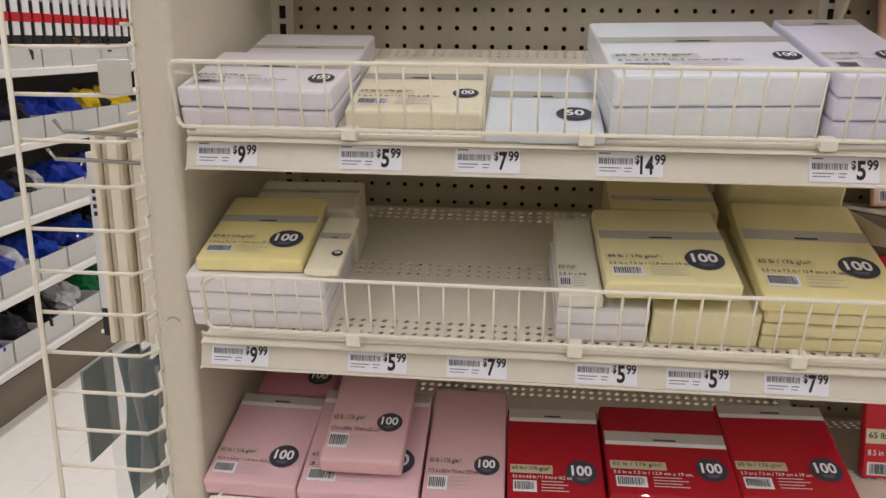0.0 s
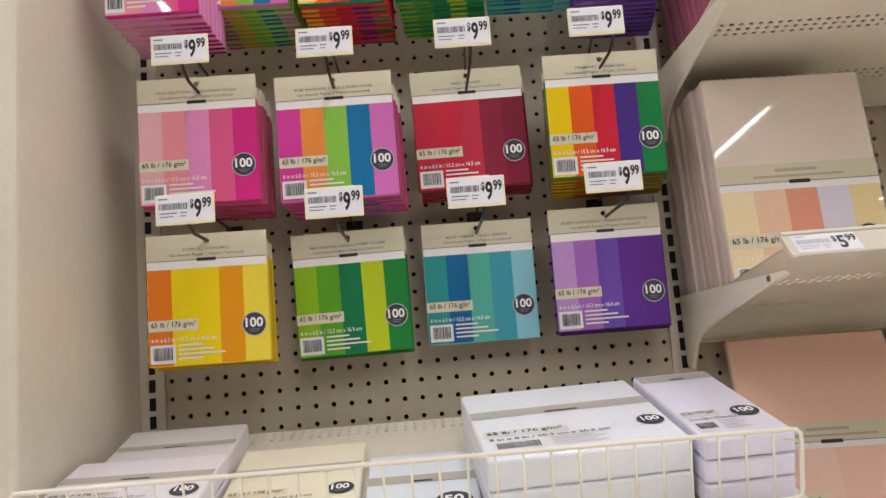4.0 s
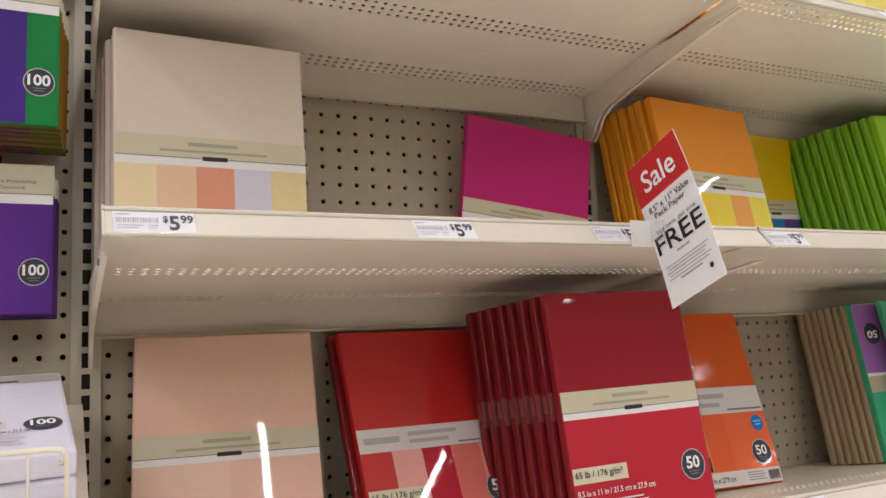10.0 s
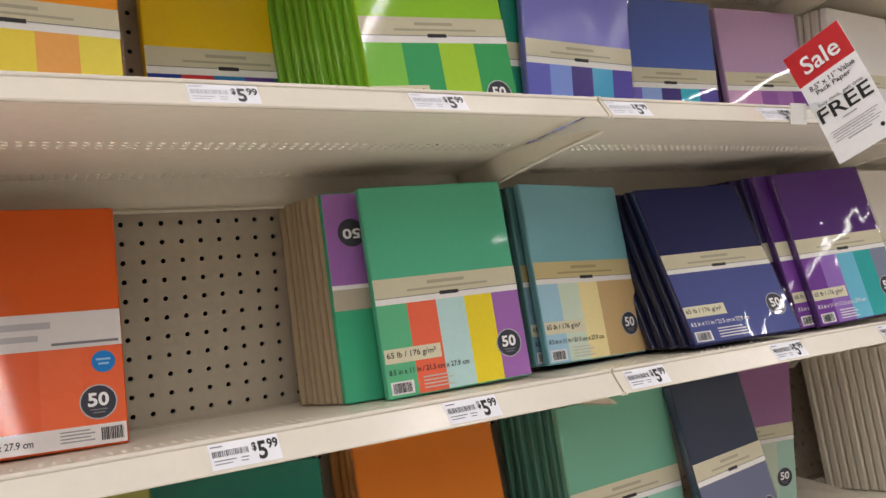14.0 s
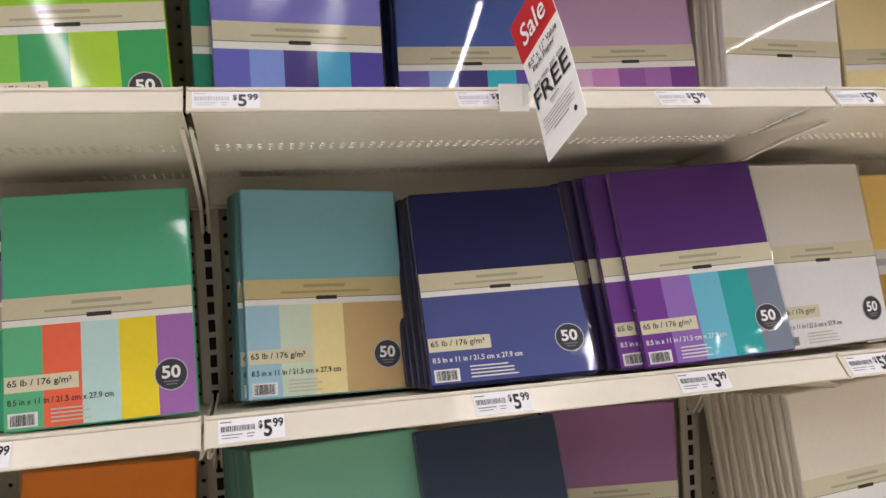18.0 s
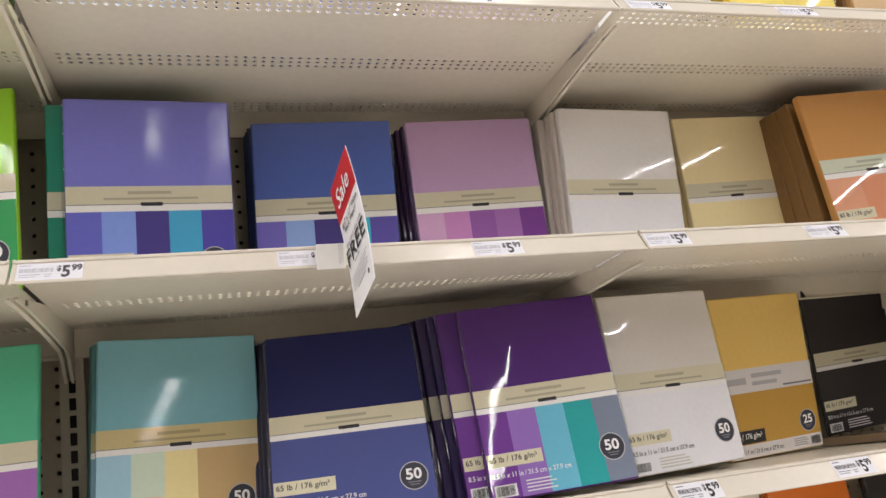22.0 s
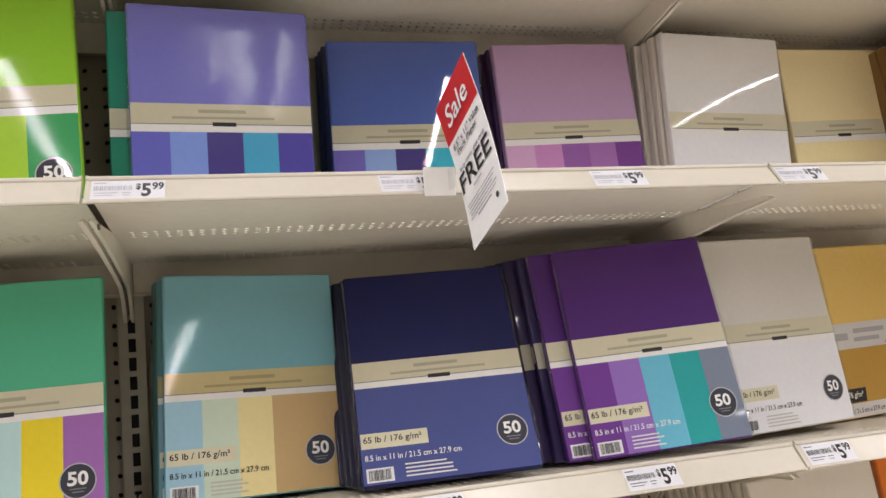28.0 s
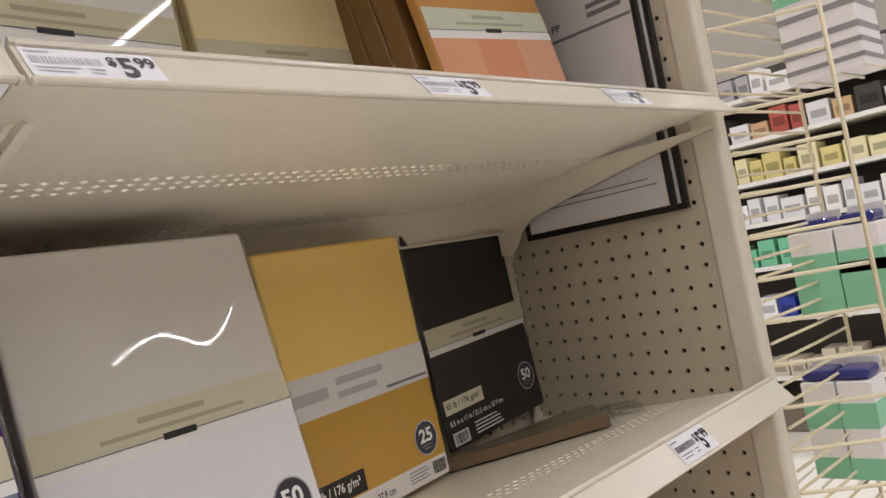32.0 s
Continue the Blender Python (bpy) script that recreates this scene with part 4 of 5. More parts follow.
# ---------------------------------------------------------------- price tags
def price(parent, x, z, big, cents, y, w=0.066, h=0.0265, faint=False):
    """A shelf label: grey lines and barcode at its left, the price at its right. faint greys the ink to paint in the
    rail cover's glare.
    """
    parent = patch("label_paper", x, z, x + w, z + h, y, TAGPAPER, parent)
    tone = wrapped((186, 186, 194), film=False, name="glare_greyed_ink") if faint else wrapped((88, 88, 94), film=False, name="grey_black_ink")
    dark = wrapped((74, 74, 80), film=False, name="glare_greyed_black_ink") if faint else INK
    bars_mesh("small_print", [(x + 0.03 * w, z + 0.84 * h, x + 0.2 * w, z + 0.89 * h), (x + 0.05 * w, z + 0.3 * h, x + 0.36 * w, z + 0.34 * h), (x + 0.05 * w, z + 0.18 * h, x + 0.3 * w, z + 0.215 * h),
                              (x + 0.42 * w, z + 0.3 * h, x + 0.54 * w, z + 0.34 * h), (x + 0.42 * w, z + 0.18 * h, x + 0.52 * w, z + 0.215 * h)], y - 0.0004, tone if faint else GREYINK, parent)
    barcode(x + 0.04 * w, z + 0.46 * h, x + 0.55 * w, z + 0.7 * h, y - 0.0004, parent, ink=tone)
    k = 0.6 if len(big) == 1 else 0.58
    lettering("$", x + k * w, z + 0.44 * h, x + (k + 0.065) * w, z + 0.82 * h, y - 0.0004, dark, parent, "price_lettering")
    wide = 0.13 if len(big) == 1 else 0.2
    lettering(big, x + (k + 0.075) * w, z + 0.1 * h, x + (k + 0.075 + wide) * w, z + 0.82 * h, y - 0.0004, dark, parent, "price_lettering")
    lettering(cents, x + (k + 0.09 + wide) * w, z + 0.46 * h, x + (k + 0.09 + wide) * w + 0.16 * w, z + 0.86 * h, y - 0.0004, dark, parent, "price_lettering")


def shelf_tag(m, big, cents="99", faint=False):
    t = empty("price_label", m, "white paper price label reading $%s.%s in the price rail" % (big, cents), "price label", "price labels")
    price(t, 0, 0, big, cents, 0, faint=faint)
    return t


RAILTAGS = {("S1", 0): [(0.013, "9"), (0.166, "5"), (0.287, "7"), (0.429, "14"), (0.634, "5")],
            ("S2", 0): [(0.014, "9"), (0.171, "5"), (0.281, "7"), (0.42, "5"), (0.516, "5"), (0.617, "7")],
            ("A", 1): [(0.83, "5"), (1.08, "5"), (1.33, "5")], ("A", 2): [(1.532, "5"), (1.797, "5"), (2.046, "5")],
            ("A", 3): [(2.301, "5"), (2.570, "5"), (2.820, "5")], ("A", 4): [(3.056, "5"), (3.305, "5"), (3.550, "5")],
            ("B", 1): [(0.772, "5"), (1.046, "5"), (1.262, "5")], ("B", 2): [(1.529, "5"), (1.798, "5"), (2.025, "5")],
            ("B", 3): [(2.293, "5"), (2.567, "5"), (2.808, "5")], ("B", 4): [(3.052, "5"), (3.312, "5"), (3.556, "5")],
            ("C", 1): [(0.768, "5"), (1.03, "5"), (1.28, "5")], ("C", 3): [(2.30, "5"), (2.55, "5"), (2.81, "5")], ("C", 4): [(3.065, "5"), (3.315, "5"), (3.56, "5")], ("C", 2): [(1.53, "5"), (1.80, "5"), (2.03, "5")]}
for (lv, bay), tags in RAILTAGS.items():
    for x, big in tags:
        if lv[0] == "S":
            shelf_tag(pose(0, -0.010, S_Z[lv], SLANT) @ on_lip(*FACE["slant"], x, 0.0265), big)
        else:
            shelf_tag(pose(0, 0, LEVEL[lv]) @ on_lip(*FACE["level"], x, 0.0265), big, faint=lv != "A")


# ---------------------------------------------------------------- sale flags clipped to the upper rail
def sale_flag(x, y, z, yaw, rho, w=0.0875, h=0.1745):
    m = Matrix.Translation((x, y, z)) @ Matrix.Rotation(radians(yaw), 4, "Z") @ Matrix.Rotation(-radians(rho), 4, "Y")
    s = empty("sale_sign", m, "red and white paper sale sign clipped to the shelf rail", "sale sign", "sale signs")
    red, white = wrapped((196, 34, 40), film=False), wrapped((238, 237, 240), film=False)
    n = 8
    v, f = [], []
    for i in range(n + 1):
        zz = -h * i / n
        bow = 0.004 * math.sin(math.pi * i / n)
        for xx in (0, w):
            v += [(xx, bow, zz), (xx, bow + 0.0007, zz)]
    for i in range(n):
        a, b = 4 * i, 4 * (i + 1)
        f += [(a, b, b + 2, a + 2), (a + 1, a + 3, b + 3, b + 1), (a, a + 1, b + 1, b), (a + 2, b + 2, b + 3, a + 3)]
    f += [(0, 2, 3, 1), (4 * n, 4 * n + 1, 4 * n + 3, 4 * n + 2)]
    mesh_ob("paper_card", v, f, white, s)

    def bent(z0, z1, name, mat, off):
        vs, fs = [], []
        for i in range(4):
            zz = z0 + (z1 - z0) * i / 3
            bow = 0.004 * math.sin(math.pi * -zz / h) - off
            vs += [(0, bow, zz), (w, bow, zz)]
        for i in range(3):
            fs.append((2 * i, 2 * i + 2, 2 * i + 3, 2 * i + 1))
        mesh_ob(name, vs, fs, mat, s)

    bent(-0.0004, -0.29 * h, "red_header", red, 0.0004)
    ink = INK
    yy = lambda q: 0.004 * math.sin(math.pi * q) - 0.0012
    lettering("Sale", 0.2 * w, -0.235 * h, 0.84 * w, -0.085 * h, yy(0.16) - 0.0006, white, s, "header_lettering", "white word Sale")
    lettering("8.5\" x 11\" Value", 0.13 * w, -0.37 * h, 0.92 * w, -0.325 * h, yy(0.34), ink, s)
    lettering("Pack Paper", 0.2 * w, -0.43 * h, 0.8 * w, -0.38 * h, yy(0.4), ink, s)
    lettering("buy two, get one", 0.13 * w, -0.525 * h, 0.9 * w, -0.485 * h, yy(0.5), GREYINK, s)
    lettering("FREE", 0.05 * w, -0.65 * h, 0.95 * w, -0.53 * h, yy(0.59), ink, s, "large_lettering", "large black word FREE")
    bars_mesh("small_print", [(0.38 * w, -0.695 * h, 0.62 * w, -0.683 * h)] + [((0.1 + 0.03 * (q % 2)) * w, -(0.752 + 0.021 * q) * h, (0.9 - 0.05 * (q % 3)) * w, -(0.746 + 0.021 * q) * h) for q in range(5)]
              + [(0.3 * w, -0.862 * h, 0.7 * w, -0.85 * h), (0.72 * w, -0.93 * h, 0.9 * w, -0.915 * h)], yy(0.8) + 0.0003, wrapped((168, 168, 174), film=False, name="pale_ink"), s)
    disc("small_emblem", 0.84 * w, -0.9 * h, 0.003, yy(0.9) + 0.0003, ink, s)
    return s


sale_flag(1.330, 0.018, 1.699, -91.1, 20.8)
sale_flag(2.636, 0.010, 1.703, -83.9, 25.4)
for x in (1.331, 2.640):
    c = empty("sign_clip", pose(x, 0, LEVEL["B"]), "clear plastic sign clip on the price rail", "sign clip", "sign clips")
    box("clip_jaw", -0.03, -0.0185, 0.006, 0.004, -0.0162, 0.036, painted("milky_plastic", (226, 224, 220), 0.25), c, bevel=0.0008)
    box("clip_grip", -0.004, -0.042, 0.012, -0.002, -0.0187, 0.034, clear("clip_plastic"), c, bevel=0.0006)


# ---------------------------------------------------------------- cards hanging on hooks
def hang_card(cx, y, ztop, w, h, stripes, title, n, cb, label, size, tilt=2.0, roll=0.0, dark=False):
    m = pose(cx, y, ztop, 0, 0, 0) @ pose(0, 0, 0, tilt, roll, 0) @ pose(-w / 2, 0, -h)
    p = empty("card_pack", m, label, "card pack", "card packs on hooks")
    th = 0.009
    bm = bmesh.new()
    add_box(bm, 0, 0, 0, w, th, 0.80 * h, 0.0014, 1)
    part("card_block", bm, wrapped(stripes[-1], 0.2), p)
    # header flap with its hang hole
    hz, hx = 0.945 * h, w / 2
    us, ws = [0.0, hx - 0.006, hx + 0.006, w], [0.8 * h, hz - 0.006, hz + 0.006, h]
    v, f = perforated(us, ws, lambda i, j, *a: round_hole(hx, hz, 0.0038) if (i, j) == (1, 1) else None, lambda u, w_, d: (u, 0.001 + 0.0012 * d, w_))
    mesh_ob("header_flap", v, f, wrapped(BANDC, film=False), p, "beige header card with a hang hole")
    y = -0.0004
    # the print stops short of the hole
    front_print_header(p, w, h, stripes, title, size)
    step = 0.0102
    rng = random.Random(int(cx * 1000 + ztop * 100))
    back = None
    for i in range(1, n + 1):
        q = pose(cx + rng.uniform(-0.003, 0.004) + 0.0018 * i, y + 0, 0)
        q = m @ pose(rng.uniform(-0.001, 0.003) + 0.0012 * i, step * i, -0.0022 * i + rng.uniform(-0.001, 0.001), 0, rng.uniform(-0.6, 0.6), 0)
        if back is None:
            back = empty("card_pack", q, label, "card pack", "card packs on hooks")
            bm = bmesh.new()
            add_box(bm, 0, 0, 0, w, th, 0.80 * h, 0.0014, 1)
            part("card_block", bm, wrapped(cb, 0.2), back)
            # Foot edges repeat the stripes a tenth darker, as shade underneath.
            for k, c in enumerate(stripes):
                a, b = w * k / len(stripes), w * (k + 1) / len(stripes)
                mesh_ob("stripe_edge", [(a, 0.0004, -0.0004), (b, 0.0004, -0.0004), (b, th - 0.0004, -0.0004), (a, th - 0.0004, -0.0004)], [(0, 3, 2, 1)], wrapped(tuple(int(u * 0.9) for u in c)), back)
            box("header_flap", 0, 0.001, 0.8 * h, w, 0.0022, h - 0.012, wrapped(BANDC, film=False), back)
        else:
            copy_thing(back, q)
    return p


def front_print_header(p, w, h, stripes, title, size):
    y = -0.0004
    n = len(stripes)
    for i, c in enumerate(stripes):
        patch("colour_stripe", 0.0012 + (w - 0.0024) * i / n, 0.0015, 0.0012 + (w - 0.0024) * (i + 1) / n, 0.74 * h, y, wrapped(c, 0.2), p)
    patch("white_strip", 0.001, 0.735 * h, w - 0.001, 0.80 * h, y - 0.0002, wrapped(STRIPC, 0.2), p, "white strip under the header")
    hp = patch("header_print", 0.001, 0.80 * h, w - 0.001, 0.902 * h, y - 0.0002, wrapped(BANDC, 0.2), p)
    bars_mesh("rule_line", [(0.001, 0.7975 * h, w - 0.001, 0.8035 * h)], y - 0.0005, GREYINK, hp)
    ink = wrapped((38, 38, 42), film=False)
    patch("brand_bar", 0.42 * w, 0.788 * h, 0.58 * w, 0.813 * h, y - 0.0007, ink, hp, "small dark brand bar")
    if title:
        bw = min(0.92 * w, 0.0042 * len(title) * w / 0.1524 * 0.87)
        lettering(title, (w - bw) / 2, 0.865 * h, (w + bw) / 2, 0.892 * h, y - 0.0005, GREYINK, hp, "title_lettering")
        lettering("Cardstock Paper | Papier Cartonn\u00e9", 0.19 * w, 0.825 * h, 0.81 * w, 0.853 * h, y - 0.0005, GREYINK, hp, "title_lettering")
    z = 0.268 * h
    wl = patch("weight_label", 0.0008, z, 0.415 * w, z + 0.083 * h, y - 0.0004, wrapped((226, 221, 196), 0.2), p, "beige weight label")
    lettering("65 lb / 176 g/m\u00b2", 0.03 * w, z + 0.018 * h, 0.395 * w, z + 0.07 * h, y - 0.0008, ink, wl, "weight_lettering")
    lettering(size, 0.03 * w, 0.186 * h, 0.56 * w, 0.218 * h, y - 0.0008, wrapped((238, 236, 234), film=False), p, "size_lettering")
    bl = patch("barcode_label", 0.02 * w, 0.025 * h, 0.225 * w, 0.165 * h, y - 0.0004, wrapped((238, 238, 240), 0.2), p)
    barcode(0.045 * w, 0.05 * h, 0.2 * w, 0.145 * h, y - 0.0008, bl)
    bars_mesh("fine_print", [(0.25 * w, (0.15 - 0.033 * q) * h, (0.45 + 0.09 * ((q * 7) % 3)) * w, (0.163 - 0.033 * q) * h) for q in range(4)], y - 0.0008, wrapped((232, 230, 228), film=False), p)
    badge("100", 0.875 * w, 0.283 * h, 0.1 * w, y - 0.0005, p)


S6, S45 = "6 in x 6.5 in / 15.2 cm x 16.5 cm", "4.5 in x 7 in / 11.4 cm x 17.7 cm"
W6, H6 = 0.1545, 0.168
PINKS = [(236, 182, 190), (236, 150, 162), (226, 142, 196), (222, 92, 142), (214, 40, 134)]
BRIGHT = [(214, 62, 158), (240, 150, 70), (140, 198, 76), (14, 116, 170), (214, 116, 192)]
REDS = [(196, 44, 66), (206, 40, 66), (196, 48, 72), (140, 36, 62), (128, 30, 58)]
PRIM = [(240, 206, 0), (234, 96, 28), (208, 34, 58), (72, 44, 136), (20, 130, 66)]
CIT = [(232, 124, 22), (242, 216, 0), (242, 214, 0), (232, 156, 0), (244, 222, 70)]
GRN = [(140, 190, 20), (90, 168, 26), (0, 122, 74), (190, 210, 30), (20, 134, 56)]
BLU = [(40, 150, 150), (0, 104, 160), (84, 178, 160), (62, 158, 178), (140, 204, 220)]
PUR = [(190, 150, 210), (166, 106, 190), (108, 74, 172), (94, 42, 144), (92, 40, 142)]
ROW3 = [(0.1185, 0.222, 1.7205, CIT, "CITRUS | AGRUMES", 2, "yellow and orange striped card pack on a hook", 0.6), (0.2945, 0.280, 1.7195, GRN, "FEATHERED GREEN | VERT PLUME", 1, "green striped card pack hanging on a hook", -1.0),
        (0.4735, 0.300, 1.7225, BLU, "BLUE OMBRE | BLEU OMBRE", 0, "blue and teal striped card pack on a hook", 0.2), (0.6485, 0.275, 1.726, PUR, "PURPLE PASSION | PASSION POURPRE", 2, "purple striped card pack hanging on a hook", 0.0)]
ROW2 = [(0.117, 0.208, 1.926, PINKS, "PINK BUTTONS | BOUTONS ROSES", 6, "pink striped card pack hanging on a hook", 0.4), (0.2945, 0.215, 1.9205, BRIGHT, "THE BRIGHTS | COULEURS VIVES", 6, "bright rainbow striped card pack on a hook", -0.2),
        (0.4735, 0.262, 1.932, REDS, "RED | ROUGE", 4, "red and maroon striped card pack on a hook", -0.6), (0.6525, 0.220, 1.9265, PRIM, "PRIMARY | PRIMAIRE", 7, "primary colour striped card pack on a hook", 0.2)]
# Tones of the cards behind, darkened from the stripes to paint stack shade.
SHADED_EDGE = {"yellow": (206, 168, 20), "green": (40, 110, 40), "blue": (40, 120, 120), "purple": (74, 40, 110), "pink": (190, 84, 112), "bright": (176, 74, 112), "red": (112, 24, 42), "primary": (128, 92, 22)}
for rows in (ROW3, ROW2):
    for cx, y, zt, cols, ti, n, lb, rl in rows:
        hang_card(cx, y, zt, W6, H6, cols, ti, n, SHADED_EDGE[lb.split()[0]], lb, S6, roll=rl)
ROW1 = [(0.078, 0.15, PINKS, "pink"), (0.183, 0.215, BRIGHT, "bright"), (0.3135, 0.205, PRIM, "primary colour"), (0.4425, 0.205, GRN, "green"), (0.5675, 0.225, BLU, "blue"), (0.688, 0.215, PUR, "purple")]
for i, (cx, y, cols, nm) in enumerate(ROW1):
    hang_card(cx, y, (1.992, 2.026, 2.017, 2.019, 2.023, 2.005)[i] + 0.178, 0.1165, 0.178, cols, None, 9 if i != 4 else 4, cols[2], "%s striped small card pack on a hook" % nm, S45, roll=0.3 * (i % 3) - 0.3)


def hook(cx, z, y0, dx=0.0):
    h = empty("peg_hook", pose(cx, 0, z), "dark steel peg hook with a price label at its end", "peg hook", "peg hooks")
    dk = painted("dark_hook_steel", (70, 66, 62), 0.35, 0.05, 0.8)
    tube("lower_prong", [(0, DEPTH + 0.002, 0.006), (0, DEPTH - 0.02, 0.0), (0, y0 + 0.03, -0.001), (0, y0 + 0.008, 0.006), (0, y0, 0.014)], 0.0022, dk, h)
    tube("label_arm", [(0.006, DEPTH + 0.002, 0.032), (0.006, DEPTH - 0.02, 0.03), (0.003 + dx, y0 - 0.012, 0.03), (dx, y0 - 0.02, 0.032)], 0.0018, dk, h)
    box("peg_plate", -0.008, DEPTH - 0.003, -0.004, 0.016, DEPTH - 0.0006, 0.04, dk, h, bevel=0.001)
    bm = bmesh.new()
    add_box(bm, dx - 0.034, y0 - 0.0235, 0.001, dx + 0.034, y0 - 0.0205, 0.037, 0.001)
    part("label_holder", bm, wrapped((238, 232, 196), film=False), h, "pale plastic label holder")
    price(h, dx - 0.032, 0.0045, "9", "99", y0 - 0.024, 0.064, 0.031)
    return h


for cx, dx, dz in ((0.1205, 0.0055, 0.002), (0.2955, 0.002, -0.003), (0.4735, -0.0105, -0.003), (0.652, -0.0265, 0.003)):
    hook(cx, 1.7095 + dz, 0.135, dx)
    hook(cx, 1.9040 + 0.5 * dz, 0.135, dx)
for cx, *r in ROW1:
    hk = empty("peg_hook", pose(cx, 0, 2.168), "dark steel peg hook holding small card packs", "peg hook", "peg hooks")
    tube("lower_prong", [(0, DEPTH + 0.002, 0.006), (0, DEPTH - 0.02, 0.0), (0, 0.13, -0.001), (0, 0.11, 0.012)], 0.0022, painted("dark_hook_steel", (70, 66, 62), 0.35, 0.05, 0.8), hk)


# ---------------------------------------------------------------- flat packs on the slanted shelves
def flat_pack(s, x, d, up, w, dep, th, c, label, n=1, count=None, band=True, yaw=0.0, pitch=0.0, roll=0.0, print_=True, size="", stripes=None, wrinkle=0.25, badge_r=0.021, at=0.56):
    """Packs of envelopes or cards lying face up, n of them one on another; the print lies on the topmost."""
    for i in range(n):
        m = on_slant(s, x, d, up + i * (th + 0.0008), yaw, pitch, roll)
        p = empty("card_pack", m, label, "card pack", "flat card packs")
        bm = bmesh.new()
        add_box(bm, 0, 0, 0, w, dep, th, 0.0035, 2)
        part("wrapped_block", bm, wrapped(c, wrinkle), p)
        patch("film_fold", 0.3 * w, 0.12 * th, 0.7 * w, 0.88 * th, -0.0004, wrapped(tuple(min(250, int(v * 1.02)) for v in c), 0.6), p, "folded film end")
        if i < n - 1:
            continue
        def flat(name, x0, y0, x1, y1, mat, k, lab=""):
            return mesh_ob(name, [(x0, y0, th + 0.0004 * k), (x1, y0, th + 0.0004 * k), (x1, y1, th + 0.0004 * k), (x0, y1, th + 0.0004 * k)], [(0, 1, 2, 3)], mat, p, lab)

        if band:
            flat("title_band", 0.002, at * dep, w - 0.002, min(0.985, at + 0.11) * dep, wrapped((186, 182, 172), wrinkle), 1, "grey-beige title band")
            flat("brand_bar", 0.41 * w, (at + 0.012) * dep, 0.59 * w, (at + 0.03) * dep, INK, 2, "small dark brand bar")
            if stripes:
                flat("white_strip", 0.002, (at - 0.045) * dep, w - 0.002, at * dep, wrapped(STRIPC), 1)
        if print_:
            L = lambda body, x0, y0, x1, y1, mat, nm="lettering": setp(lettering(body, 0, 0, 1, 1, 0, mat, p, nm), x0, y0, x1, y1, th + 0.0013)

            def setp(o, x0, y0, x1, y1, z):
                o.matrix_basis = Matrix.Translation((x0, y0, z)) @ Matrix.Rotation(-math.pi / 2, 4, "X") @ Matrix.Diagonal((x1 - x0, 1, y1 - y0, 1))
                return o

            flat("weight_label", 0.03 * w, 0.275 * dep, 0.47 * w, 0.36 * dep, wrapped((198, 188, 154) if c[1] < 60 else tuple(int(v * 0.72 + 0.28 * u) for v, u in zip(c, (200, 190, 150)))), 1)
            L("65 lb / 176 g/m\u00b2", 0.05 * w, 0.293 * dep, 0.44 * w, 0.343 * dep, SOFTINK)
            L(size or "5.5 in x 7.5 in / 13.9 cm x 19 cm", 0.05 * w, 0.22 * dep, 0.66 * w, 0.252 * dep, wrapped((232, 226, 226), film=False) if c[1] < 60 else SOFTINK)
            bl = flat("barcode_label", 0.06 * w, 0.09 * dep, 0.3 * w, 0.2 * dep, wrapped((234, 234, 236)), 2)
            rects = []
            q = 0.075 * w
            r2 = random.Random(5)
            while q < 0.28 * w:
                g = r2.choice((0.0006, 0.001, 0.0014))
                rects.append((q, q + g))
                q += g + 0.001
            vv, ff = [], []
            for a, b in rects:
                k = len(vv)
                vv += [(a, 0.11 * dep, th + 0.0013), (b, 0.11 * dep, th + 0.0013), (b, 0.185 * dep, th + 0.0013), (a, 0.185 * dep, th + 0.0013)]
                ff.append((k, k + 1, k + 2, k + 3))
            mesh_ob("barcode", vv, ff, INK, bl)
            pale = wrapped((222, 200, 200) if c[1] < 60 else (196, 186, 180), film=False, name="pale_ink")
            fine = [(0.35 * w, (0.1 + 0.03 * q) * dep, (0.62 - 0.05 * (q % 2)) * w, (0.108 + 0.03 * q) * dep) for q in range(4)]
            mesh_ob("fine_print", [(x, y, th + 0.0012) for x0, y0, x1, y1 in fine for x, y in ((x0, y0), (x1, y0), (x1, y1), (x0, y1))], [tuple(range(4 * q, 4 * q + 4)) for q in range(4)], pale, p)
        if count:
            r = min(badge_r, 0.16 * w)
            cx, cy, nn = w - 1.45 * r, 0.30 * dep, 28
            cbd = mesh_ob("count_badge", [(cx + r * math.cos(2 * math.pi * k / nn), cy + r * math.sin(2 * math.pi * k / nn), th + 0.001) for k in range(nn)], [tuple(range(nn))], wrapped(NAVYBADGE), p, "dark grey round count badge")
            o = lettering(count, 0, 0, 1, 1, 0, wrapped((245, 245, 247), film=False), cbd, "badge_number", "white count number")
            hw = 0.66 * r if len(count) == 3 else 0.52 * r
            o.matrix_basis = Matrix.Translation((cx - hw, cy - 0.32 * r, th + 0.0016)) @ Matrix.Rotation(-math.pi / 2, 4, "X") @ Matrix.Diagonal((2 * hw, 1, 0.86 * r, 1))
            bars = [(cx - 0.4 * r, cy - 0.52 * r, cx + 0.4 * r, cy - 0.46 * r), (cx - 0.3 * r, cy - 0.66 * r, cx + 0.3 * r, cy - 0.6 * r)]
            mesh_ob("badge_small_print", [(x, y, th + 0.0016) for x0, y0, x1, y1 in bars for x, y in ((x0, y0), (x1, y0), (x1, y1), (x0, y1))], [(0, 1, 2, 3), (4, 5, 6, 7)], GREYINK, cbd)


WHT, CRM, YEL = (232, 228, 236), (240, 233, 208), (240, 226, 160)
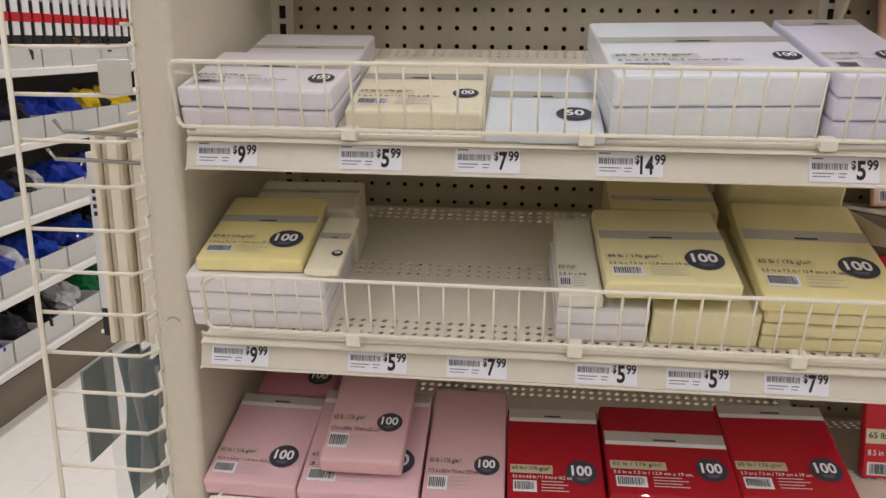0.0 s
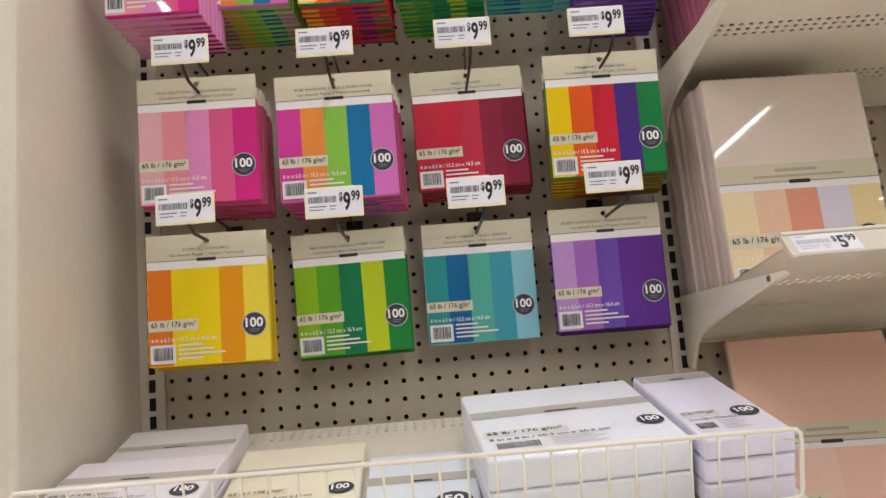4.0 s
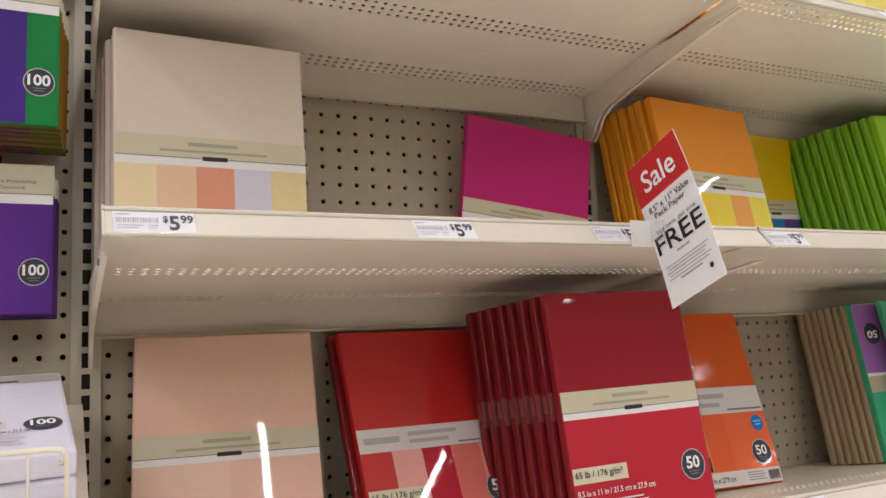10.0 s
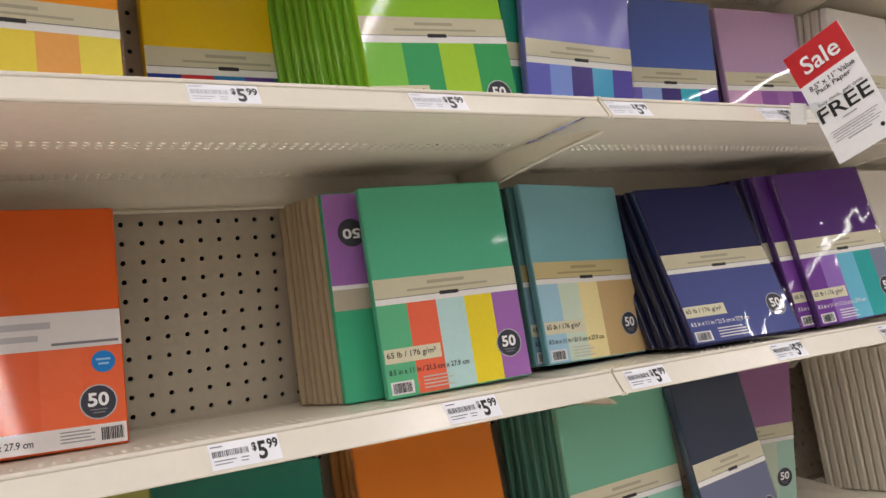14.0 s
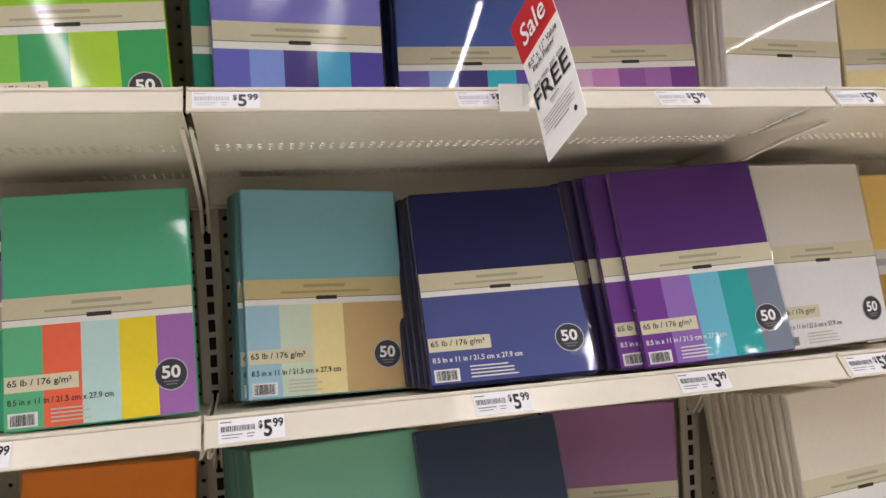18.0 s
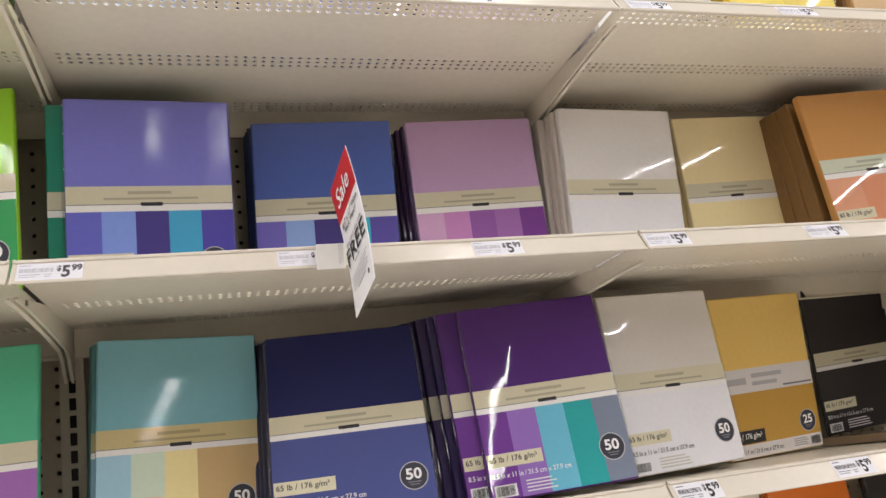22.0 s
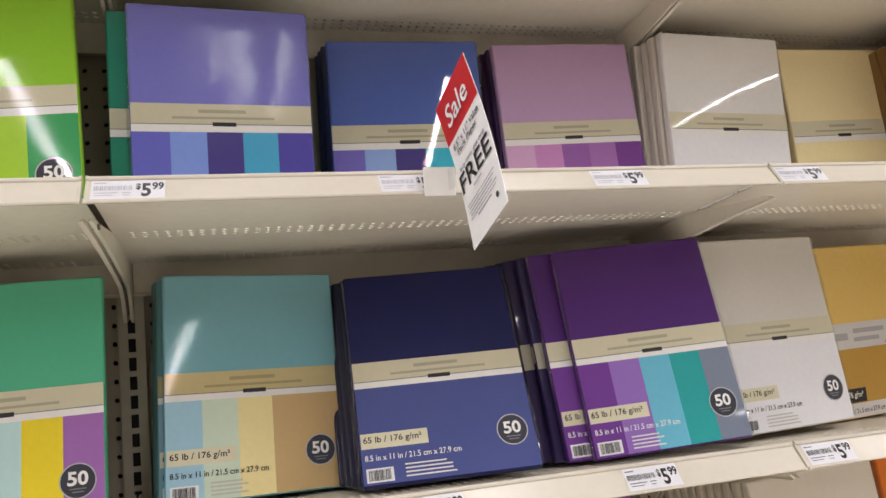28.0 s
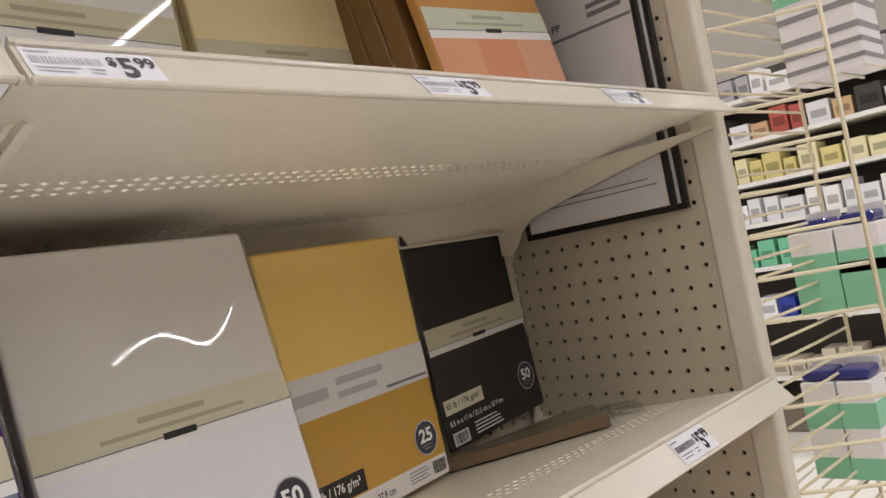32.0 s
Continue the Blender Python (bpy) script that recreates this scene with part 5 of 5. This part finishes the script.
flat_pack("S1", -0.0130, 0.0405, 0, 0.169, 0.133, 0.0217, WHT, "white wrapped card pack lying in the basket", 2, "100", yaw=-2, badge_r=0.0145)
flat_pack("S1", 0.002, 0.178, 0, 0.150, 0.128, 0.0300, (226, 222, 224), "white wrapped card pack at the back of the shelf", 1, print_=False, at=0.45)
flat_pack("S1", 0.1661, 0.0427, 0, 0.146, 0.185, 0.0215, CRM, "cream wrapped card pack lying in the basket", 1, "100", yaw=0.9, size="5 in x 7.5 in / 12.8 cm x 19 cm", badge_r=0.0145)
flat_pack("S1", 0.3148, 0.0138, 0, 0.122, 0.19, 0.0110, (228, 235, 246), "thin pale blue card pack lying in the basket", 1, "50", print_=False)
flat_pack("S1", 0.4420, 0.0300, 0, 0.207, 0.203, 0.0330, (234, 238, 246), "large white wrapped card pack in the basket", 2, "100", yaw=4, size="8 in x 8 in / 20.3 cm x 20.3 cm", badge_r=0.0145)
flat_pack("S1", 0.6545, 0.0298, 0, 0.0930, 0.21, 0.0230, (228, 226, 242), "narrow white wrapped envelope pack in the basket", 3, "100", yaw=3.5, size="3.75 in x 8.8 in / 9.5 cm x 22.3 cm", at=0.86)
flat_pack("S2", -0.0145, 0.0345, 0, 0.158, 0.14, 0.0222, (234, 230, 232), "white wrapped card pack in the basket", 3, print_=False, band=False)
flat_pack("S2", 0.015, 0.178, 0, 0.134, 0.082, 0.0790, (232, 226, 206), "cream wrapped card pack at the shelf back", 1, print_=False, yaw=2)
flat_pack("S2", -0.0023, 0.0421, 0.0694, 0.121, 0.152, 0.0166, YEL, "pale yellow card pack lying on the white ones", 1, "100", pitch=0.5, yaw=1.9)
flat_pack("S2", 0.1200, 0.0400, 0.0694, 0.040, 0.125, 0.0080, CRM, "cream card pack tucked beside a yellow one", 1, "00", pitch=0.5, print_=False, badge_r=0.0175)
flat_pack("S2", 0.3983, 0.0381, 0, 0.100, 0.15, 0.0215, (236, 233, 234), "white wrapped card pack in the basket", 2, print_=False, band=False, yaw=2)
flat_pack("S2", 0.3986, 0.0381, 0.0448, 0.0485, 0.175, 0.0160, (232, 228, 214), "narrow cream card pack on the white ones", 1, band=False, size="3.5 in x 8.8", yaw=1)
flat_pack("S2", 0.5010, 0.0407, 0, 0.114, 0.19, 0.0442, (236, 228, 188), "pale yellow card pack in the basket", 1, print_=False, band=False, yaw=0.6)
flat_pack("S2", 0.4470, 0.0330, 0.0615, 0.141, 0.163, 0.0204, (232, 222, 170), "pale yellow card pack lying on the stack", 1, "100", pitch=1, yaw=1.9)
flat_pack("S2", 0.465, 0.2050, 0.002, 0.130, 0.11, 0.0800, (224, 212, 152), "yellow card pack at the shelf back", 1, print_=False, at=0.2)
flat_pack("S2", 0.6160, 0.0400, 0, 0.134, 0.19, 0.0165, (236, 225, 176), "pale yellow card pack in the basket", 3, print_=False, band=False)
flat_pack("S2", 0.6080, 0.0348, 0.0530, 0.141, 0.198, 0.0203, (232, 220, 160), "pale yellow card pack lying on the stack", 1, "100", pitch=2.5, yaw=-0.7)
flat_pack("S2", 0.612, 0.24, 0.002, 0.138, 0.075, 0.1030, (228, 217, 166), "pale yellow card pack at the shelf back", 1, print_=False, at=0.1)
PNK, RED = (226, 186, 192), (166, 20, 34)
flat_pack("S3", -0.0125, 0.0393, 0.0545, 0.114, 0.155, 0.0230, PNK, "pink envelope pack lying in the basket", 1, "100", pitch=1.6, yaw=-1, size="4.5 in x 6.5 in / 11.4 cm x 16.5 cm", stripes=1, at=0.89)
# This pink is lowered to paint the shadow of the shelf above.
flat_pack("S3", 0.002, 0.204, 0.0500, 0.105, 0.12, 0.0260, (206, 140, 150), "pink envelope pack at the shelf back, darkened as shade", 1, "100", print_=False, band=False)
flat_pack("S3", 0.1044, 0.0327, 0.0560, 0.144, 0.175, 0.0230, PNK, "pink envelope pack under another one", 1, "100", pitch=2.0, yaw=0.7, size="3.9 in x 8.8 in", stripes=1, at=0.89)
flat_pack("S3", 0.1288, 0.0552, 0.0865, 0.0985, 0.215, 0.0224, (222, 180, 182), "pink envelope pack lying on two others", 1, "100", pitch=2.2, yaw=0.6, size="3.75 in x 8.8 in / 9.5 cm x 22.3 cm", band=False)
flat_pack("S3", 0.2517, 0.0335, 0.0526, 0.0974, 0.194, 0.0226, (222, 180, 182), "pink envelope pack lying in the basket", 1, "100", pitch=1.4, yaw=0.9, size="3.75 in x 8.8 in / 9.5 cm x 22.3 cm", at=0.97)
flat_pack("S3", 0.3520, 0.0416, 0.0540, 0.1150, 0.150, 0.0230, RED, "red card pack lying in the basket", 1, "100", badge_r=0.0185, pitch=3, yaw=1.7, size="4.5 in x 6.5 in / 11.4 cm x 16.5 cm", stripes=1, at=0.88)
flat_pack("S3", 0.4691, 0.0515, 0.0600, 0.1495, 0.150, 0.0253, RED, "red card pack with a white strip in the basket", 1, "100", badge_r=0.0185, pitch=0.7, yaw=1.2, size="5.5 in x 7.5 in / 13.9 cm x 19 cm", stripes=1, at=0.58)
flat_pack("S3", 0.6200, 0.0675, 0.0530, 0.1346, 0.152, 0.0259, (172, 22, 36), "red card pack lying in the basket", 1, "100", badge_r=0.0185, pitch=3, yaw=2.1, size="5.5 in x 7.5 in / 13.9 cm x 19 cm", stripes=1, at=0.88)
for x, w, c, nm in ((0.006, 0.24, (214, 150, 164), "pink"), (0.252, 0.098, (214, 150, 164), "pink"), (0.354, 0.39, (150, 16, 30), "red")):
    flat_pack("S3", x, 0.034, 0, w, 0.18, 0.0505, c, "%s card packs at the bottom of the basket" % nm, 1, print_=False, band=False)

# ---------------------------------------------------------------- document frames on the right end panel
blackf = painted("black_frame_plastic", (22, 21, 23), 0.35)
for k, (dy, dx) in enumerate(((0.0, 0.0), (0.012, 0.006))):
    fr = empty("framed_notice", pose(XE - 0.009 - dx, 0.062 + dy, 1.512), "black framed white paper sheet hanging on the end panel", "sign frame", "sign frames")
    W, H = 0.232, 0.335
    box("sheet", 0.0, 0.004, 0.004, 0.0015, W - 0.004, H - 0.004, wrapped((222, 219, 222), film=True), fr, "printed white sheet")
    for a in ((0, 0, W, 0.008), (0, H - 0.008, W, H)):
        box("frame_bar", -0.002, a[0], a[1], 0.005, a[2], a[3], blackf, fr, bevel=0.001)
    for y0 in (0.0, W - 0.008):
        box("frame_bar", -0.0021, y0, 0.0081, 0.005, y0 + 0.008, H - 0.0081, blackf, fr, bevel=0.001)
    if dx:
        for z0, y0, y1 in ((0.045, 0.03, 0.2), (0.037, 0.02, 0.2), (0.2505, 0.01, 0.215), (0.2485, 0.01, 0.215)):
            box("ruled_line", -0.0006, y0, z0, -0.0002, y1, z0 + 0.0016, GREYINK, fr)
        o = lettering("Label Maker PP", 0, 0, 1, 1, 0, wrapped((60, 60, 66), film=False), fr, "sheet_lettering")
        o.matrix_basis = Matrix.Translation((-0.0008, 0.2, 0.262)) @ Matrix.Rotation(-math.pi / 2, 4, "Z") @ Matrix.Diagonal((0.088, 1, 0.0095, 1))
        bm = bmesh.new()
        for z0, y0, y1 in ((0.275, 0.02, 0.07), (0.264, 0.02, 0.07)):
            add_box(bm, -0.0006, y0, z0, -0.0002, y1, z0 + 0.006)
        part("small_print", bm, GREYINK, fr)


# ---------------------------------------------------------------- wire side racks
def wire_rack(name_label, x0, x1, y0, y1, z0, z1, pitch):
    r = empty("wire_rack", pose(0, 0, 0), name_label, "wire rack", "wire side racks")
    s = 1 if x1 > x0 else -1
    n = int((z1 - z0) / pitch)
    for i in range(n + 1):
        z = z0 + pitch * i
        tube("front_wire", [(x0 - 0.031, y0 + 0.085, z + 0.004), (x0 - 0.026, y0 + 0.05, z + 0.0035), (x0 + s * 0.006, y0 + 0.014, z + 0.002), (x0 + s * 0.02, y0, z), (x1, y0, z)], 0.0022, WIREWHITE, r, sides=5)
    for i in range(n):
        z = z0 + pitch * (i + 0.5)
        tube("side_wire", [(x0 - 0.034, y0 + 0.05, z), (x0 - 0.034, y1, z)], 0.0022, WIREWHITE, r, sides=5)
    for x, y in ((x1, y0 - 0.0045), (x0 - 0.034, y0 + 0.075), (x0 - 0.034, 0.5 * (y0 + y1)), (x0 - 0.034, y1 - 0.02)):
        tube("stay_wire", [(x, y, z0 - 0.02), (x, y, z1 + 0.02)], 0.0028, WIREWHITE, r)
    return r


wire_rack("white wire side rack on the end panel", -0.030, -0.158, -0.048, 0.33, 0.62, 1.78, 0.0465)


def wing_rack():
    """A rack whose front stands out slantwise from the end post, with stepped inner wires."""
    r = empty("wire_rack", pose(0, 0, 0), "cream wire side rack on the pegboard end", "wire rack", "wire side racks")
    a, b, c = Vector((XE + 0.030, 0.010, 0)), Vector((3.897, -0.091, 0)), Vector((4.07, 0.004, 0))
    for i in range(31):
        z = Vector((0, 0, 0.70 + 0.0508 * i))
        tube("front_wire", [a + z + Vector((0, 0.03, 0.002)), a + z, a.lerp(b, 0.06) + z, b + z], 0.0026, CREAMWIRE, r, sides=5)
        h = z + Vector((0, 0, 0.0254))
        for k in (h, z + Vector((0, 0, 0.003))):
            tube("inner_wire", [a + k + Vector((0.002, 0.004, 0)), a.lerp(c, 0.5) + k, c + k], 0.0021, CREAMWIRE, r, sides=5)
        tube("side_wire", [a + h + Vector((0.0045, 0.012, 0.012)), a + h + Vector((0.0045, 0.3, 0.012))], 0.0024, CREAMWIRE, r, sides=5)
    for q in (b + Vector((0.003, -0.003, 0)), a + Vector((0.0045, 0.02, 0)), a + Vector((0.0045, 0.1, 0)), a + Vector((0.0045, 0.18, 0)), c):
        tube("stay_wire", [q + Vector((0, 0, 0.66)), q + Vector((0, 0, 2.27))], 0.0028, CREAMWIRE, r)


wing_rack()

cb = empty("canvas_boards", pose(-0.1335, 0.055, 1.111) @ Matrix.Diagonal((1.04, 1.04, 1.075, 1)), "stack of cream canvas boards standing in the rack", "canvas boards")
x = 0.004
for i, wd in enumerate((0.006, 0.006, 0.013, 0.005, 0.005, 0.014, 0.006)):
    c = ((226, 216, 196), (206, 194, 170), (230, 222, 204), (198, 186, 160), (222, 212, 192), (228, 220, 204), (212, 202, 182))[i]
    box("board", x, -0.022 + 0.004 * ((i * 5) % 3), 0, x + wd, 0.2, 0.236 - 0.003 * ((i * 7) % 4), painted("canvas_edge", c, 0.7), cb, bevel=0.001)
    x += wd + 0.0018
tube("rest_wire", [(-0.03, 0.02, -0.003), (0.07, 0.02, -0.003)], 0.0025, WIREWHITE, cb)
wc = empty("boxed_card", pose(-0.1485, 0.052, 1.113), "slim white carton with black print beside the boards", "carton")
box("card_body", 0, 0, 0, 0.009, 0.15, 0.225, wrapped((214, 214, 222), 0.2), wc, bevel=0.001)
for k in range(4):
    box("print_mark", 0.004, -0.0008, 0.15 + 0.009 * k, 0.0085, -0.0001, 0.155 + 0.009 * k, INK, wc)
box("black_foot", 0.001, -0.0008, 0.0, 0.0085, -0.0001, 0.035, INK, wc)
pe = empty("rack_hook", pose(-0.12, 0, 1.34), "zinc double hook on the wire rack", "hook", "rack hooks")
tube("prong", [(0.085, -0.04, 0.002), (0.0, -0.05, 0.006), (-0.008, -0.05, 0.016)], 0.0022, STEEL, pe)
tube("prong", [(0.085, -0.04, 0.03), (0.012, -0.05, 0.034), (0.004, -0.052, 0.046)], 0.0022, STEEL, pe)
tg = empty("sign_holder", pose(-0.062, -0.056, 1.412), "empty clear label holder hanging on the rack", "label holder")
box("clear_plate", 0, 0, 0, 0.034, 0.002, 0.034, painted("frosted_plastic", (196, 193, 184), 0.2), tg, bevel=0.001)
bag = empty("clear_bag", pose(-0.1345, 0.035, 0.889), "clear plastic bag with teal sheets hanging on the rack", "plastic bag")
for i in range(5):
    bm = bmesh.new()
    bmesh.ops.create_grid(bm, x_segments=6, y_segments=14, size=0.5, matrix=Matrix.Diagonal((0.05, 0.2 - 0.012 * i, 1, 1)))
    for v in bm.verts:
        v.co = Vector((0.008 + 0.0125 * i + 0.004 * math.sin(38 * v.co.y + 2 * i) + 0.003 * math.sin(90 * v.co.x), 0.035 + v.co.x + 0.004 * i, 0.1 + v.co.y))
    bmesh.ops.solidify(bm, geom=bm.faces[:], thickness=0.0012)
    part("sheet", bm, wrapped(((84, 120, 128), (150, 158, 156), (70, 104, 114), (168, 172, 168), (92, 112, 116))[i], 0.5), bag, smooth=True)
bm = bmesh.new()
add_box(bm, -0.004, -0.012, -0.006, 0.07, 0.09, 0.215, 0.004, 2)
o = part("bag_film", bm, clear("film_plastic"), bag, "clear film")
o.visible_shadow = False
box("grey_insert", -0.028, -0.02, 0.07, -0.025, 0.05, 0.19, painted("grey_card", (120, 124, 122), 0.4), bag)


# ---------------------------------------------------------------- the run of shelves beyond the left end
def blob(name, cx, cy, cz, rx, ry, rz, material, parent, seed):
    """A soft bundle: a rounded lump with folds."""
    bm = bmesh.new()
    bmesh.ops.create_icosphere(bm, subdivisions=3, radius=1.0)
    for v in bm.verts:
        k = 1.0 + 0.32 * noise.noise(v.co * 1.7 + Vector((seed * 3.1, seed, 0))) + 0.26 * noise.noise(v.co * 4.2 + Vector((0, seed, seed))) + 0.12 * noise.noise(v.co * 9.0 + Vector((seed, 0, seed)))
        v.co = Vector((cx + v.co.x * rx * k, cy + v.co.y * ry * k, cz + max(v.co.z, -0.75) * rz * k))
    return part(name, bm, material, parent)


far_run = empty("far_gondola", pose(-1.62, 0.9, 0), "white shop shelving run across the aisle", "shelving unit")
WHITE = painted("white_shelf_enamel", (236, 233, 228), 0.35)
box("base", -0.42, 0, 0.0, 0.0, 4.2, 0.16, painted("taupe_base", (120, 108, 94), 0.6), far_run)
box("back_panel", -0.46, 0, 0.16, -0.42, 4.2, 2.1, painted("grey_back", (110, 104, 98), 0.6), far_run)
FAR_Z = (0.2, 0.47, 0.745, 1.035, 1.315)
for z in FAR_Z:
    box("shelf_board", -0.42, 0, z, 0.055, 4.2, z + 0.03, WHITE, far_run, bevel=0.003)
rng = random.Random(12)
PAL = [(20, 56, 170), (16, 44, 140), (24, 24, 28), (226, 226, 230), (16, 120, 66), (22, 66, 176), (36, 36, 42), (206, 208, 212)]
tub = painted("clear_grey_tub", (206, 206, 202), 0.25)
seed = 0
for li, z in enumerate(FAR_Z):
    y = 0.04
    while y < 3.9:
        w = rng.uniform(0.18, 0.24)
        b = empty("storage_tub", pose(-1.62, 0.9 + y, z + 0.0305), "low translucent tub with wrapped bundles on a shelf", "storage tub", "tubs on the far shelves")
        bm = bmesh.new()
        for a in ((-0.26, 0, 0, 0.03, 0.004, 0.09), (-0.26, w - 0.004, 0, 0.03, w, 0.09), (0.026, 0.0041, 0, 0.03, w - 0.0041, 0.09), (-0.26, 0.0041, 0, -0.256, w - 0.0041, 0.09), (-0.2559, 0.0042, 0.001, 0.0259, w - 0.0042, 0.005)):
            add_box(bm, *a)
        part("tub", bm, tub, b)
        seed += 1
        if li == 4:
            c = [(236, 226, 226), (92, 64, 34), (24, 24, 28), (150, 30, 36)][rng.randrange(4)]
        elif li == 3:
            c = (236, 200, 20) if 1.72 < y < 2.1 else rng.choice([(24, 24, 28), (226, 226, 230), (92, 64, 34), (20, 56, 170)])
        else:
            c = rng.choice(PAL)
        for q in range(2):
            blob("soft_packet", -0.10 + rng.uniform(-0.04, 0.03), w * (0.3 + 0.4 * q), 0.085, 0.1, w * 0.27, 0.075, wrapped(c, 0.6, name="wrapped_bundle"), b, seed + q * 0.37)
            c = c if rng.random() < 0.6 else rng.choice(PAL)
        y += w + 0.012
for i in range(30):
    h = empty("hanging_pack", pose(-1.60, 1.75 + 0.07 * i, 1.47), "tall white strip packet with a red tab and black backing", "hanging packet", "hanging packets")
    box("white_strip", 0, 0, 0, 0.006, 0.04, 0.74, wrapped((236, 234, 236)), h, bevel=0.001)
    box("red_tab", -0.001, -0.006, 0.05, 0.008, 0.046, 0.085, wrapped((196, 30, 40)), h, bevel=0.001)
    box("black_pouch", -0.02, -0.014, -0.06, -0.0015, 0.052, 0.13, wrapped((30, 29, 32)), h, bevel=0.003)
    box("grey_pouch", -0.03, -0.010, 0.131, -0.0015, 0.050, 0.76, wrapped((176, 174, 178)), h, bevel=0.003)

# ---------------------------------------------------------------- boxes in and beyond the right rack
MINT, WHT2 = wrapped((138, 202, 166), 0.15), wrapped((236, 232, 234), 0.15)


def carton(x, y, z, w, d, h, label, bands, yaw=0.0):
    c = empty("carton", pose(x, y, z, 0, 0, yaw), label, "carton", "cartons on the right rack")
    bm = bmesh.new()
    add_box(bm, 0, 0, 0, w, d, h, 0.0015)
    part("box_body", bm, WHT2, c)
    for k, (a, b, m) in enumerate(bands):
        bm = bmesh.new()
        add_box(bm, -0.0006, -0.0006, a * h, w + 0.0006, d + 0.0006, b * h)
        part("colour_band", bm, m, c)
    return c


GREYB, REDB, INDIGO = wrapped((150, 146, 152), 0.1), wrapped((186, 40, 50), 0.1), wrapped((40, 44, 120), 0.6)
for i, (y0, y1) in enumerate(((-0.023, 0.033), (-0.08, -0.026))):
    carton(4.0, y0, 1.344, 0.06, y1 - y0, 0.109, "mint green carton with a white top on the wire rack", [(0.0, 0.72, MINT)] + ([(0.45, 0.58, REDB)] if i else []))
for y0, y1 in ((0.012, 0.056), (-0.034, 0.010)):
    carton(4.0, y0, 1.121, 0.06, y1 - y0, 0.13, "white carton with two mint bands on the wire rack", [(0.0, 0.22, MINT), (0.52, 0.78, MINT)])
carton(4.0, -0.105, 1.647, 0.09, 0.095, 0.2, "white carton with grey lines and a green bar", [(0.06, 0.09, GREYB), (0.16, 0.19, GREYB), (0.25, 0.29, GREYB), (0.4, 0.44, GREYB), (0.52, 0.58, MINT), (0.68, 0.71, GREYB)])
for y0, y1 in ((0.020, 0.064), (-0.026, 0.018), (-0.074, -0.028)):
    carton(4.0, y0, 0.915, 0.06, y1 - y0, 0.12, "white carton with a mint foot on the wire rack", [(0.0, 0.4, MINT)])
for z in (0.9125, 1.1185, 1.3415, 1.6445):
    t = empty("rack_tray", pose(3.968, -0.115, z), "thin wire tray in the side rack", "wire tray", "rack trays")
    for i in range(6):
        tube("tray_wire", [(0.0, 0.004 + 0.038 * i, 0), (0.13, 0.004 + 0.038 * i, 0)], 0.002, WIREWHITE, t, sides=5)
for z, y0 in ((1.454, -0.02), (1.454, -0.075), (1.252, 0.013), (1.252, -0.032)):
    t = empty("blister_pack", pose(4.005, y0, z), "indigo and clear blister pack lying on a carton", "blister pack", "blister packs")
    box("blister", 0, 0, 0, 0.05, 0.042, 0.014, INDIGO, t, bevel=0.005, seg=2)
    box("card_back", 0.05, -0.002, 0, 0.053, 0.044, 0.022, WHT2, t)

right_run = empty("right_gondola", pose(8.2, 3.4, 0, 0, 0, -90), "white shop shelving with small goods beyond the aisle", "shelving unit")
for z in (0.35, 0.75, 1.1, 1.4, 1.68, 1.96, 2.25):
    box("shelf_board", 0, 0, z, 4.2, 0.4, z + 0.03, WHITE, right_run, bevel=0.003)
# Panel colour kept dark to paint shade into the gaps between the boards.
box("back_panel", 0, 0.4, 0, 4.2, 0.44, 2.5, painted("shade_toned_back", (74, 68, 62), 0.6), right_run)
box("base", 0, 0.02, 0, 4.2, 0.4, 0.2, painted("taupe_base", (120, 108, 94), 0.6), right_run)
rng = random.Random(31)
ROWC = {1.1: [(236, 236, 238), (120, 196, 156)], 1.4: [(240, 238, 236), (226, 226, 230)], 1.68: [(222, 208, 140), (214, 200, 130), (232, 224, 180)], 1.96: [(206, 170, 130), (236, 232, 230), (70, 66, 64), (226, 224, 226), (180, 90, 80)], 0.75: [(40, 60, 150), (236, 236, 238)], 2.25: [(240, 238, 236), (180, 176, 180)], 0.35: [(200, 190, 170)]}
for z, cols in ROWC.items():
    x = 0.03
    while x < 3.9:
        w = rng.uniform(0.07, 0.15)
        c = rng.choice(cols)
        g = empty("shelf_box", pose(8.2, 3.4, 0, 0, 0, -90) @ pose(x, 0.02, z + 0.0305), "small retail box on a far shelf", "retail box", "boxes on the far shelves")
        hh = rng.uniform(0.1, 0.18)
        box("box_body", 0, 0, 0, w, 0.2, hh, wrapped(c, 0.2), g, bevel=0.002)
        box("box_label", 0.15 * w, -0.0006, 0.25 * hh, 0.85 * w, 0.0, 0.6 * hh, wrapped(tuple(int(v * 0.75) for v in c), 0.2), g)
        x += w + rng.uniform(0.008, 0.03)
